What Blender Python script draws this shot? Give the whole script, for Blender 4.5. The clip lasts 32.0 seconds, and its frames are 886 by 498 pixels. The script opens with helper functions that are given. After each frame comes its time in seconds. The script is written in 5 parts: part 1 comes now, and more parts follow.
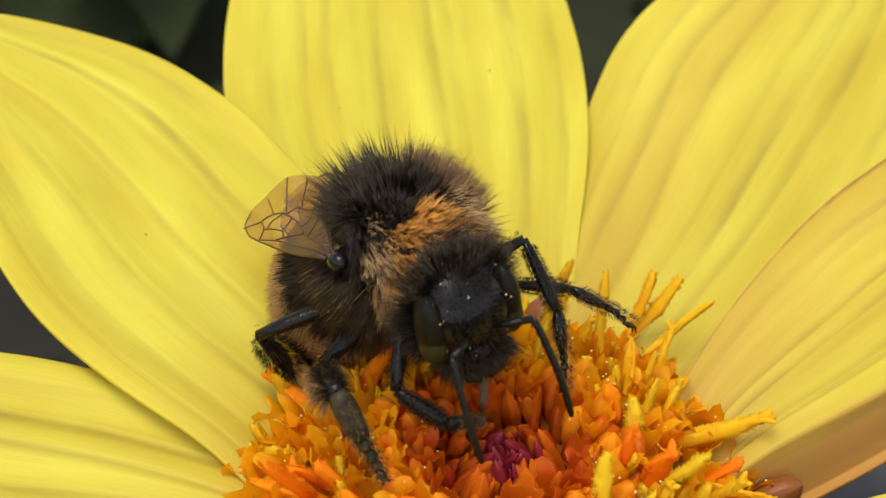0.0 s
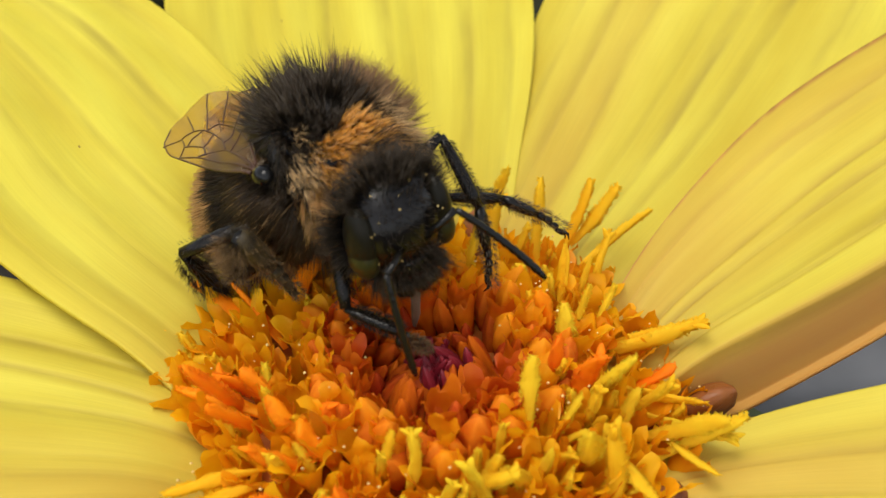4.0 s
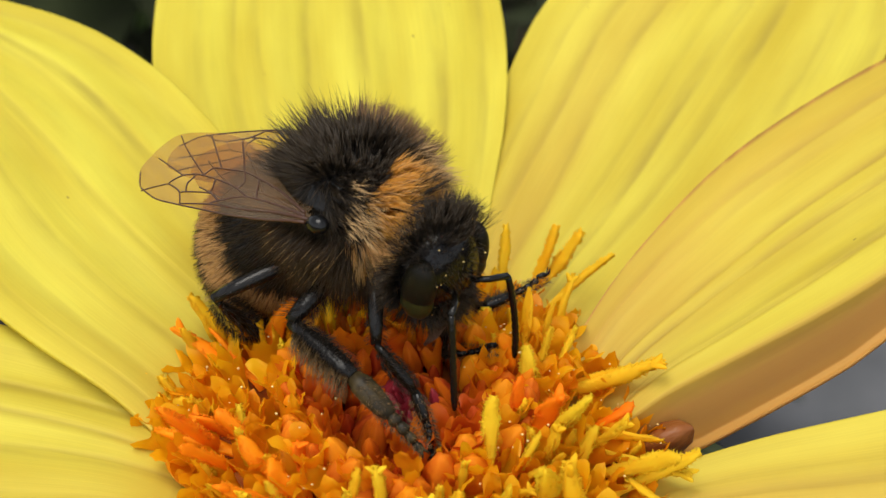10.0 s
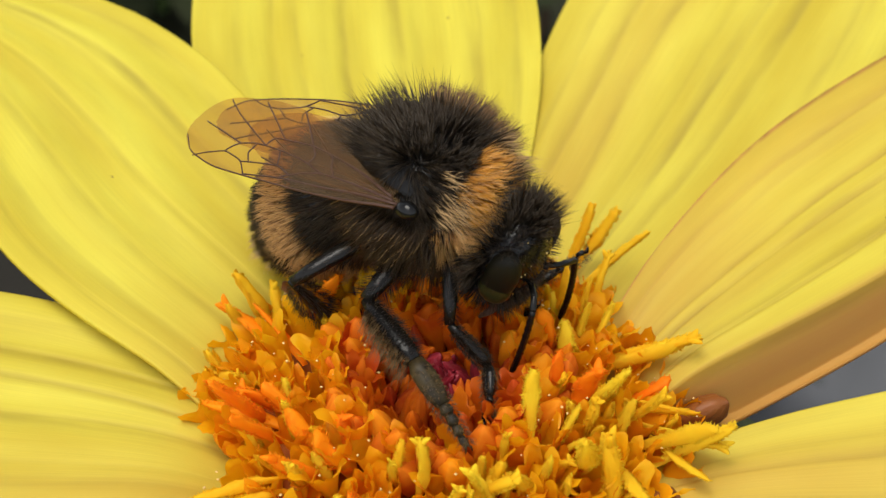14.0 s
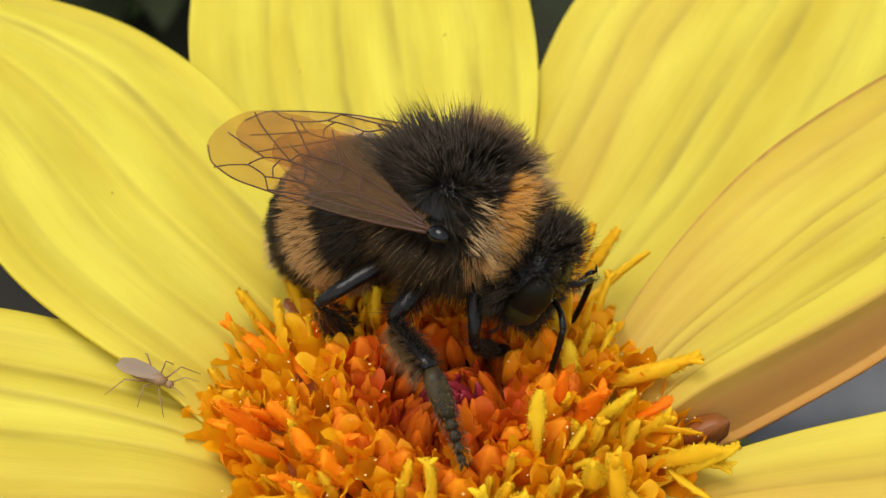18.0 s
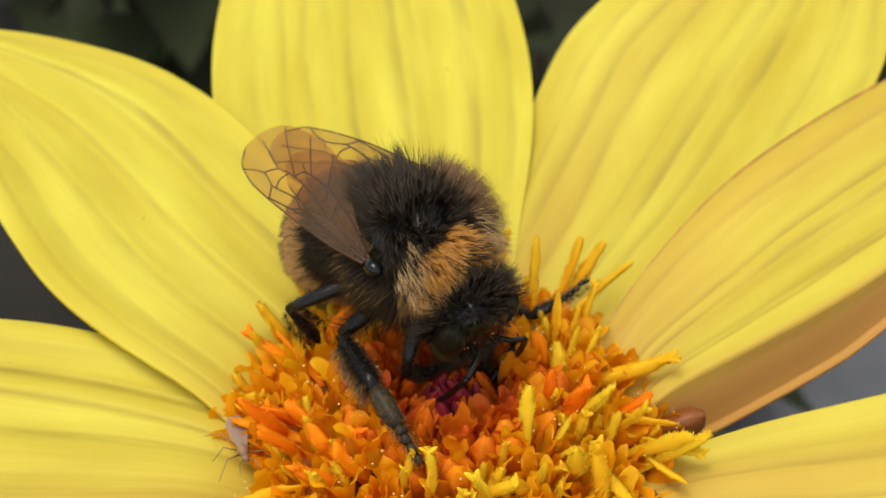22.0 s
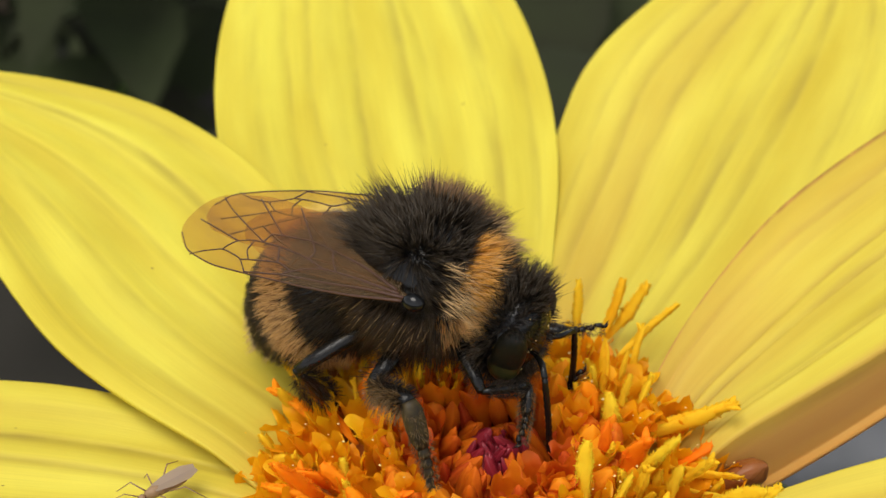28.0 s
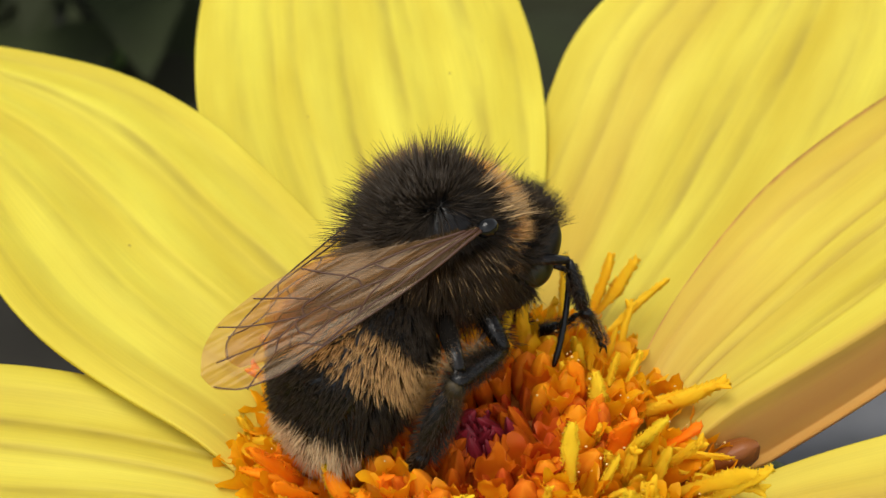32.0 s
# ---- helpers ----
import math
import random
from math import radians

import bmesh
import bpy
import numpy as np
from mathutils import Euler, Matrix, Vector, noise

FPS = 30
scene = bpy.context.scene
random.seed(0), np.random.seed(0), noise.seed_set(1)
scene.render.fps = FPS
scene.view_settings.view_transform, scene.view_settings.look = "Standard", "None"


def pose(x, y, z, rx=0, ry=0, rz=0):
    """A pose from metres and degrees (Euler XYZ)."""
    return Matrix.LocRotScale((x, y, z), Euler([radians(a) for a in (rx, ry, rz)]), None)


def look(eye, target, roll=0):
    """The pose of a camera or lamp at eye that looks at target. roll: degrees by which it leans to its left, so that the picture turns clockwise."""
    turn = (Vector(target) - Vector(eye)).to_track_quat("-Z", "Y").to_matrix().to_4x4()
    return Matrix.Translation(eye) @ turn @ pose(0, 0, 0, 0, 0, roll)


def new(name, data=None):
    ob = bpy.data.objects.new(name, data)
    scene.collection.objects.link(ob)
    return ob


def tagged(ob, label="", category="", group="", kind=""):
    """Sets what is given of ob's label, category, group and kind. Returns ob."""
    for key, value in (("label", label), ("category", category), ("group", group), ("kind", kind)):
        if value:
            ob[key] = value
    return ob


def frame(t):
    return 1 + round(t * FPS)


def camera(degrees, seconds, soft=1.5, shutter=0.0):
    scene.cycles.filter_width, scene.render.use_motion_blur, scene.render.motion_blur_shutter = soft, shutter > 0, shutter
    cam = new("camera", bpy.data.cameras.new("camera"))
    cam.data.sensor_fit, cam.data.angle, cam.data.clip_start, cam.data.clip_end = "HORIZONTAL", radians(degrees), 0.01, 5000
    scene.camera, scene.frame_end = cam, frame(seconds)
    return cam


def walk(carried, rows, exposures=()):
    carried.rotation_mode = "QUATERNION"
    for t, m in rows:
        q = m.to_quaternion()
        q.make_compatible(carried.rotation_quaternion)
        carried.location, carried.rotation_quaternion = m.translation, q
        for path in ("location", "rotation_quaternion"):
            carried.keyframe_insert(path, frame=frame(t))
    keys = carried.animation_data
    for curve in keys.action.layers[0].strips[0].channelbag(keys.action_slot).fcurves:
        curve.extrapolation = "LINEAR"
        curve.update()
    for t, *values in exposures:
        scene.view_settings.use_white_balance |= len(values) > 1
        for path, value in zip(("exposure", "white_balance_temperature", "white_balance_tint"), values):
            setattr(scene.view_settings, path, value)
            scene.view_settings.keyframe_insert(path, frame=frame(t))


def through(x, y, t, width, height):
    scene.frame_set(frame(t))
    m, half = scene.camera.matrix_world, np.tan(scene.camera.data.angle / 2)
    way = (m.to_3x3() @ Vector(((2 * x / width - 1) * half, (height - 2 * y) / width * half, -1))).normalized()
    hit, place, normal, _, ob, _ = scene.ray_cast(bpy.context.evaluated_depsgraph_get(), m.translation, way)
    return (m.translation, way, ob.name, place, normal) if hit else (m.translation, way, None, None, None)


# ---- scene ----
MM = 0.001

# the camera and its walk: seconds, place in millimetres, turn in degrees
cam = camera(35, 32.0, soft=1.4)
cam.data.dof.use_dof = True
cam.data.dof.focus_distance = 0.0595
cam.data.dof.aperture_fstop = 92
CAMERA_ROWS = [
    (0, -2.458, -38.789, 42.091, 50.718, -0.684, 0.774),
    (0.5, -2.696, -36.911, 41.102, 50.487, -0.451, 1.246),
    (1, -2.076, -36.902, 39.953, 49.523, -0.712, 1.162),
    (1.5, -1.357, -37.761, 39.682, 48.902, -0.971, 0.667),
    (2, -0.458, -37.763, 39.116, 48.003, -1.075, 0.360),
    (2.5, -0.488, -38.977, 40.030, 48.049, -0.809, 0.585),
    (3, 0.322, -38.586, 39.816, 48.593, -0.922, 0.245),
    (3.5, 0.227, -38.997, 39.948, 48.552, -0.789, 0.341),
    (5.5, 0.746, -39.267, 40.983, 48.851, -0.043, 0.702),
    (6, 0.458, -38.096, 40.955, 49.184, -0.042, 0.579),
    (6.5, 0.425, -38.305, 41.077, 49.481, 0.312, 0.806),
    (7, 0.915, -38.466, 40.683, 49.051, 0.023, 0.623),
    (7.5, 0.950, -39.541, 40.734, 48.973, -0.203, 0.482),
    (8, 1.143, -40.672, 41.094, 48.915, 0.139, 0.706),
    (8.5, 1.944, -41.308, 41.488, 48.624, 0.078, 0.706),
    (9, 1.999, -42.343, 41.594, 49.216, 0.135, 0.764),
    (9.5, 1.846, -41.244, 42.278, 49.816, 0.351, 0.876),
    (10, 2.308, -40.878, 42.259, 50.052, 0.152, 0.639),
    (10.5, 2.896, -42.290, 42.060, 49.598, 0.336, 0.921),
    (11, 2.649, -43.497, 43.609, 50.068, 0.573, 0.832),
    (11.5, 2.010, -42.377, 43.269, 50.798, 0.598, 0.843),
    (12, 1.198, -41.002, 43.722, 51.208, 0.417, 0.526),
    (12.5, 1.486, -41.376, 43.280, 51.119, 0.391, 0.400),
    (13, 1.038, -41.301, 43.345, 50.652, 0.486, 0.855),
    (13.5, 0.595, -40.904, 43.420, 49.640, 0.720, 1.000),
    (14, 1.373, -42.012, 42.881, 49.366, 0.645, 1.184),
    (14.5, 1.566, -41.961, 42.710, 49.432, 0.836, 1.158),
    (16.5, -0.791, -40.298, 42.741, 49.957, 0.079, 0.557),
    (17, -1.110, -39.725, 42.486, 50.109, 0.007, 0.738),
    (17.5, -1.052, -40.303, 42.631, 49.922, 0.047, 1.034),
    (18, -0.187, -41.893, 43.599, 49.574, -0.405, 0.406),
    (18.5, 1.972, -44.861, 45.451, 49.480, 0.106, 0.064),
    (19, 2.034, -47.846, 45.831, 49.729, 0.808, 0.607),
    (19.5, 2.685, -48.671, 46.610, 51.033, 0.804, 0.822),
    (20, 1.251, -47.580, 46.996, 51.309, 1.366, 1.228),
    (20.5, 2.182, -46.573, 47.982, 51.382, 1.259, 0.760),
    (21, 1.282, -47.506, 47.652, 50.864, 1.382, 0.856),
    (21.5, 1.240, -46.740, 46.970, 51.199, 1.257, 0.928),
    (22, 1.275, -47.564, 46.955, 51.049, 1.091, 0.695),
    (22.5, 0.680, -47.363, 47.363, 51.104, 1.080, 0.641),
    (23, 1.853, -47.132, 46.886, 51.071, 1.089, 0.476),
    (23.5, 1.940, -46.936, 46.223, 50.768, 1.167, 0.176),
    (24, 1.759, -47.178, 45.276, 49.987, 1.233, 0.138),
    (24.5, 1.344, -47.860, 46.470, 50.740, 1.221, 0.176),
    (25, 0.222, -47.485, 46.005, 50.738, 1.450, 0.357),
    (25.5, -0.983, -45.453, 44.747, 50.714, 1.159, 0.442),
    (27.5, -2.125, -44.848, 44.251, 51.844, 0.699, -1.201),
    (28, -2.600, -43.762, 44.515, 52.506, 0.978, -1.485),
    (28.5, -2.835, -42.951, 44.204, 52.733, 0.814, -1.385),
    (29, -3.145, -43.133, 43.834, 51.742, 0.999, -1.370),
    (29.5, -3.587, -42.603, 43.088, 51.869, 0.904, -1.437),
    (30, -3.156, -41.694, 43.826, 52.198, 0.891, -1.665),
    (30.5, -3.903, -41.844, 44.115, 51.605, 0.982, -1.592),
    (31, -2.225, -41.359, 44.186, 51.873, 1.156, -1.914),
    (31.5, -2.166, -42.090, 43.960, 51.609, 1.168, -2.193),
    (32, -1.623, -42.041, 43.838, 51.033, 1.383, -1.639),
]
walk(cam, [(t, pose(x * MM, y * MM, z * MM, rx, ry, rz)) for t, x, y, z, rx, ry, rz in CAMERA_ROWS])

# ---- light: bright overcast daylight ----
world = bpy.data.worlds.new("overcast_sky")
scene.world = world
world.use_nodes = True
sky = world.node_tree.nodes.new("ShaderNodeTexSky")
sky.sky_type = "NISHITA"
sky.sun_disc = False
sky.sun_elevation = radians(62)
sky.sun_rotation = radians(200)
background = world.node_tree.nodes["Background"]
background.inputs["Strength"].default_value = 0.13
haze = world.node_tree.nodes.new("ShaderNodeHueSaturation")
haze.inputs["Saturation"].default_value = 0.22
world.node_tree.links.new(sky.outputs["Color"], haze.inputs["Color"])
world.node_tree.links.new(haze.outputs["Color"], background.inputs["Color"])
sun = new("sun", bpy.data.lights.new("sun", "SUN"))
sun.data.energy = 1.5
sun.data.angle = radians(35)
sun.data.color = (1.0, 0.95, 0.86)
sun.matrix_world = look((-0.2, -0.05, 1.0), (0, 0, 0))
scene.view_settings.exposure = 0.88


# ---- materials ----
def material(name, color, rough=0.6, vary=0.15, scale=400.0, bump=0.0, bump_scale=1500.0, sheen=0.0, spec=0.4, through=0.0, second=None, metal=0.0):
    """A principled surface with blotches at two scales; through: the share of light that passes as in a leaf."""
    m = bpy.data.materials.new(name)
    m.use_nodes = True
    nt = m.node_tree
    p = nt.nodes["Principled BSDF"]
    p.inputs["Roughness"].default_value = rough
    p.inputs["Specular IOR Level"].default_value = spec
    p.inputs["Metallic"].default_value = metal
    coord = nt.nodes.new("ShaderNodeTexCoord")
    coarse = nt.nodes.new("ShaderNodeTexNoise")
    coarse.inputs["Scale"].default_value = scale
    coarse.inputs["Detail"].default_value = 6
    nt.links.new(coord.outputs["Object"], coarse.inputs["Vector"])
    info = nt.nodes.new("ShaderNodeObjectInfo")
    add = nt.nodes.new("ShaderNodeMath")
    add.operation = "MULTIPLY_ADD"
    add.inputs[1].default_value = 0.5
    nt.links.new(info.outputs["Random"], add.inputs[0])
    nt.links.new(coarse.outputs["Fac"], add.inputs[2])
    ramp = nt.nodes.new("ShaderNodeValToRGB")
    ramp.color_ramp.elements[0].position, ramp.color_ramp.elements[1].position = 0.4, 1.1
    other = second or tuple(c * (1 - vary) for c in color)
    ramp.color_ramp.elements[0].color = (*other, 1)
    ramp.color_ramp.elements[1].color = (*color, 1)
    nt.links.new(add.outputs[0], ramp.inputs["Fac"])
    nt.links.new(ramp.outputs["Color"], p.inputs["Base Color"])
    if bump:
        grain = nt.nodes.new("ShaderNodeTexNoise")
        grain.inputs["Scale"].default_value = bump_scale
        grain.inputs["Detail"].default_value = 4
        nt.links.new(coord.outputs["Object"], grain.inputs["Vector"])
        b = nt.nodes.new("ShaderNodeBump")
        b.inputs["Strength"].default_value = bump
        b.inputs["Distance"].default_value = 0.0002
        nt.links.new(grain.outputs["Fac"], b.inputs["Height"])
        nt.links.new(b.outputs["Normal"], p.inputs["Normal"])
    if through:
        tr = nt.nodes.new("ShaderNodeBsdfTranslucent")
        nt.links.new(ramp.outputs["Color"], tr.inputs["Color"])
        mix = nt.nodes.new("ShaderNodeMixShader")
        mix.inputs["Fac"].default_value = through
        nt.links.new(p.outputs["BSDF"], mix.inputs[1])
        nt.links.new(tr.outputs["BSDF"], mix.inputs[2])
        nt.links.new(mix.outputs[0], nt.nodes["Material Output"].inputs["Surface"])
    return m


def petal_material(name, blush_shade):
    """Yellow ray petal: fine long fibres, dull veins along it with the pleats' shade put into their colour, a shade
    band coloured in where asked; it blushes tan near the base and on the margin.
    """
    m = bpy.data.materials.new(name)
    m.use_nodes = True
    nt = m.node_tree
    link = nt.links.new
    p = nt.nodes["Principled BSDF"]
    p.inputs["Roughness"].default_value = 0.55
    p.inputs["Specular IOR Level"].default_value = 0.25
    uv = nt.nodes.new("ShaderNodeUVMap")
    uv.uv_map = "UVMap"

    def stretched(sx, sy, scale, detail=3.0):
        mp = nt.nodes.new("ShaderNodeMapping")
        mp.inputs["Scale"].default_value = (sx, sy, 1)
        link(uv.outputs["UV"], mp.inputs["Vector"])
        n = nt.nodes.new("ShaderNodeTexNoise")
        n.inputs["Scale"].default_value = scale
        n.inputs["Detail"].default_value = detail
        link(mp.outputs[0], n.inputs["Vector"])
        return n.outputs["Fac"]

    def ramp(source, stops):
        r = nt.nodes.new("ShaderNodeValToRGB")
        e = r.color_ramp.elements
        while len(e) < len(stops):
            e.new(0.5)
        for n, (at, c) in enumerate(stops):
            e[n].position, e[n].color = at, (*c, 1)
        link(source, r.inputs["Fac"])
        return r.outputs["Color"]

    def mixed(fac, a, b, mode="MIX"):
        x = nt.nodes.new("ShaderNodeMix")
        x.data_type, x.blend_type = "RGBA", mode
        if isinstance(fac, float):
            x.inputs["Factor"].default_value = fac
        else:
            link(fac, x.inputs["Factor"])
        for sock, v in ((x.inputs["A"], a), (x.inputs["B"], b)):
            if isinstance(v, tuple):
                sock.default_value = (*v, 1)
            else:
                link(v, sock)
        return x.outputs["Result"]

    tone = ramp(stretched(3, 1.2, 2.0), [(0.3, (0.71, 0.57, 0.045)), (0.7, (0.87, 0.78, 0.092))])
    fibre = ramp(stretched(90, 2.0, 3.0), [(0.3, (0.88, 0.885, 0.86)), (0.7, (0.955, 0.96, 0.95))])
    base = mixed(1.0, tone, fibre, "MULTIPLY")
    # The dark line in each pleat, partly its shade, is put into the colour.
    vein_shade = nt.nodes.new("ShaderNodeAttribute")
    vein_shade.attribute_name = "groove_shade"
    shade_breakup = ramp(stretched(5, 2.0, 3.0), [(0.36, (0.20, 0.20, 0.20)), (0.68, (0.80, 0.80, 0.80))])
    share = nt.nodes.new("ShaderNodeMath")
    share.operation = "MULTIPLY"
    link(vein_shade.outputs["Fac"], share.inputs[0])
    link(shade_breakup, share.inputs[1])
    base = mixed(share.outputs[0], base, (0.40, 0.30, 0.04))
    # Tan of the petal itself, plus the shade band painted on one petal.
    tan_shade = nt.nodes.new("ShaderNodeAttribute")
    tan_shade.attribute_name = "blush_shade"
    rub = nt.nodes.new("ShaderNodeMath")
    rub.operation = "MULTIPLY"
    rub.inputs[1].default_value = blush_shade
    link(tan_shade.outputs["Fac"], rub.inputs[0])
    base = mixed(rub.outputs[0], base, (0.62, 0.27, 0.085))
    rim = nt.nodes.new("ShaderNodeAttribute")
    rim.attribute_name = "rim"
    base = mixed(rim.outputs["Fac"], base, (0.30, 0.14, 0.03))
    spots = nt.nodes.new("ShaderNodeTexVoronoi")
    spots.inputs["Scale"].default_value = 9.0
    link(uv.outputs["UV"], spots.inputs["Vector"])
    dots = ramp(spots.outputs["Distance"], [(0.018, (1, 1, 1)), (0.03, (0, 0, 0))])
    base = mixed(dots, base, (0.25, 0.15, 0.03))
    link(base, p.inputs["Base Color"])
    b = nt.nodes.new("ShaderNodeBump")
    b.inputs["Strength"].default_value = 0.12
    b.inputs["Distance"].default_value = 0.0002
    link(stretched(60, 2.0, 3.0), b.inputs["Height"])
    link(b.outputs["Normal"], p.inputs["Normal"])
    tr = nt.nodes.new("ShaderNodeBsdfTranslucent")
    link(base, tr.inputs["Color"])
    mix = nt.nodes.new("ShaderNodeMixShader")
    mix.inputs["Fac"].default_value = 0.38
    link(p.outputs["BSDF"], mix.inputs[1])
    link(tr.outputs["BSDF"], mix.inputs[2])
    link(mix.outputs[0], nt.nodes["Material Output"].inputs["Surface"])
    return m


def hair_material(name, root, tip, start=0.12):
    """Hair that pales from root to tip."""
    m = bpy.data.materials.new(name)
    m.use_nodes = True
    nt = m.node_tree
    p = nt.nodes["Principled BSDF"]
    p.inputs["Roughness"].default_value = 0.36
    p.inputs["Specular IOR Level"].default_value = 0.22
    along = nt.nodes.new("ShaderNodeAttribute")
    along.attribute_name = "along"
    island = nt.nodes.new("ShaderNodeNewGeometry")
    shift = nt.nodes.new("ShaderNodeMath")
    shift.operation = "MULTIPLY_ADD"
    shift.inputs[1].default_value = 0.45
    nt.links.new(island.outputs["Random Per Island"], shift.inputs[0])
    nt.links.new(along.outputs["Fac"], shift.inputs[2])
    ramp = nt.nodes.new("ShaderNodeValToRGB")
    e = ramp.color_ramp.elements
    e[0].position, e[0].color = start + 0.2, (*root, 1)
    e[1].position, e[1].color = 1.15, (*tip, 1)
    nt.links.new(shift.outputs[0], ramp.inputs["Fac"])
    nt.links.new(ramp.outputs["Color"], p.inputs["Base Color"])
    return m


def wing_material():
    m = bpy.data.materials.new("wing_membrane")
    m.use_nodes = True
    nt = m.node_tree
    link = nt.links.new
    nt.nodes.remove(nt.nodes["Principled BSDF"])
    coord = nt.nodes.new("ShaderNodeTexCoord")
    n = nt.nodes.new("ShaderNodeTexNoise")
    n.inputs["Scale"].default_value = 500
    pleat = nt.nodes.new("ShaderNodeMapping")
    pleat.inputs["Scale"].default_value = (0.35, 3.0, 3.0)
    link(coord.outputs["Object"], pleat.inputs["Vector"])
    link(pleat.outputs[0], n.inputs["Vector"])
    r = nt.nodes.new("ShaderNodeValToRGB")
    r.color_ramp.elements[0].color = (0.72, 0.54, 0.30, 1)
    r.color_ramp.elements[1].color = (0.88, 0.72, 0.44, 1)
    link(n.outputs["Fac"], r.inputs["Fac"])
    clear = nt.nodes.new("ShaderNodeBsdfTransparent")
    link(r.outputs["Color"], clear.inputs["Color"])
    smoke = nt.nodes.new("ShaderNodeBsdfDiffuse")
    smoke.inputs["Color"].default_value = (0.30, 0.17, 0.07, 1)
    gloss = nt.nodes.new("ShaderNodeBsdfGlossy")
    gloss.inputs["Roughness"].default_value = 0.3
    gloss.inputs["Color"].default_value = (0.64, 0.51, 0.38, 1)
    bump = nt.nodes.new("ShaderNodeBump")
    bump.inputs["Strength"].default_value = 0.9
    bump.inputs["Distance"].default_value = 0.0003
    link(n.outputs["Fac"], bump.inputs["Height"])
    link(bump.outputs["Normal"], gloss.inputs["Normal"])
    a = nt.nodes.new("ShaderNodeMixShader")
    a.inputs["Fac"].default_value = 0.11
    link(clear.outputs[0], a.inputs[1])
    link(smoke.outputs[0], a.inputs[2])
    f = nt.nodes.new("ShaderNodeLayerWeight")
    f.inputs["Blend"].default_value = 0.5
    rise = nt.nodes.new("ShaderNodeMath")
    rise.operation = "POWER"
    rise.inputs[1].default_value = 2.7
    link(f.outputs["Facing"], rise.inputs[0])
    part_ = nt.nodes.new("ShaderNodeMath")
    part_.operation = "MULTIPLY_ADD"
    part_.inputs[1].default_value = 0.6
    part_.inputs[2].default_value = 0.03
    link(rise.outputs[0], part_.inputs[0])
    b = nt.nodes.new("ShaderNodeMixShader")
    link(part_.outputs[0], b.inputs["Fac"])
    link(a.outputs[0], b.inputs[1])
    link(gloss.outputs[0], b.inputs[2])
    link(b.outputs[0], nt.nodes["Material Output"].inputs["Surface"])
    return m


PETAL = petal_material("yellow_petal", 0.55)
PETAL_BLUSH = petal_material("blushed_petal", 1.0)
ANTHER = material("yellow_anther", (0.92, 0.66, 0.028), 0.6, second=(0.90, 0.50, 0.010), spec=0.12, bump=0.5, scale=900, through=0.4)
STIGMA = material("orange_stigma", (0.98, 0.36, 0.006), 0.6, spec=0.15, second=(0.95, 0.20, 0.005), bump=0.4, scale=900, through=0.4)
COROLLA = material("amber_corolla", (0.90, 0.50, 0.006), 0.45, second=(0.84, 0.29, 0.004), spec=0.28, scale=700, bump=0.3, through=0.45)
COROLLA_RED = material("red_amber_corolla", (0.78, 0.22, 0.004), 0.45, second=(0.55, 0.06, 0.005), spec=0.28, scale=700, bump=0.3, through=0.45)
BUD_ORANGE = material("orange_bud", (0.88, 0.32, 0.006), 0.6, spec=0.15, second=(0.70, 0.13, 0.010), scale=700, bump=0.3, through=0.3)
BUD_MID = material("red_orange_bud", (0.74, 0.17, 0.006), 0.6, spec=0.15, second=(0.50, 0.045, 0.010), scale=900, bump=0.4, through=0.3)
BUD_RED = material("dark_red_bud", (0.36, 0.032, 0.045), 0.35, second=(0.20, 0.008, 0.018), scale=900, bump=0.3, through=0.2)
RECEPTACLE = material("amber_receptacle", (0.34, 0.085, 0.004), 0.7, bump=0.5)
SCALE = material("red_brown_scale", (0.34, 0.12, 0.025), 0.36, second=(0.13, 0.024, 0.010), scale=500, bump=0.5, bump_scale=2500, spec=0.35, through=0.25)
POLLEN = material("pale_pollen", (0.82, 0.58, 0.20), 0.6)
GREEN = material("green_stem", (0.07, 0.11, 0.025), 0.5, bump=0.3, scale=60)
LEAF = material("dark_green_leaf", (0.030, 0.037, 0.016), 0.9, spec=0.05, second=(0.023, 0.022, 0.014), scale=25, bump=0.3, through=0.2)
TWIG = material("brown_dry_stem", (0.12, 0.075, 0.05), 0.7, bump=0.6, scale=60)
SOIL = material("dark_soil", (0.034, 0.031, 0.026), 0.95, second=(0.020, 0.019, 0.016), scale=8, bump=1.0, bump_scale=60, spec=0.04)
STONE = material("grey_stone", (0.105, 0.107, 0.115), 0.7, second=(0.05, 0.052, 0.056), scale=30, bump=0.6, bump_scale=200)
SHELL = material("black_chitin", (0.007, 0.006, 0.005), 0.17, vary=0.4, bump=0.15, bump_scale=6000, spec=0.2)
FACE = material("glossy_black_face", (0.005, 0.004, 0.0035), 0.14, vary=0.3, bump=0.10, bump_scale=4000, spec=0.22)
EYE = material("black_eye", (0.008, 0.007, 0.004), 0.36, vary=0.3, bump=0.03, bump_scale=9000, spec=0.12)
BEAD = material("glossy_black_plate", (0.005, 0.005, 0.005), 0.05, bump=0.1, bump_scale=3000, spec=0.25)
EYE_LOW = material("olive_eye", (0.022, 0.022, 0.006), 0.32, vary=0.4, scale=900, spec=0.2)
FOOT = material("dusted_brown_foot", (0.070, 0.046, 0.012), 0.5, second=(0.012, 0.009, 0.005), scale=2500, spec=0.2)
HAIR_BLACK = hair_material("black_hair", (0.0035, 0.003, 0.0025), (0.036, 0.024, 0.013))
HAIR_BROWN = hair_material("dark_brown_hair", (0.004, 0.003, 0.002), (0.044, 0.026, 0.012))
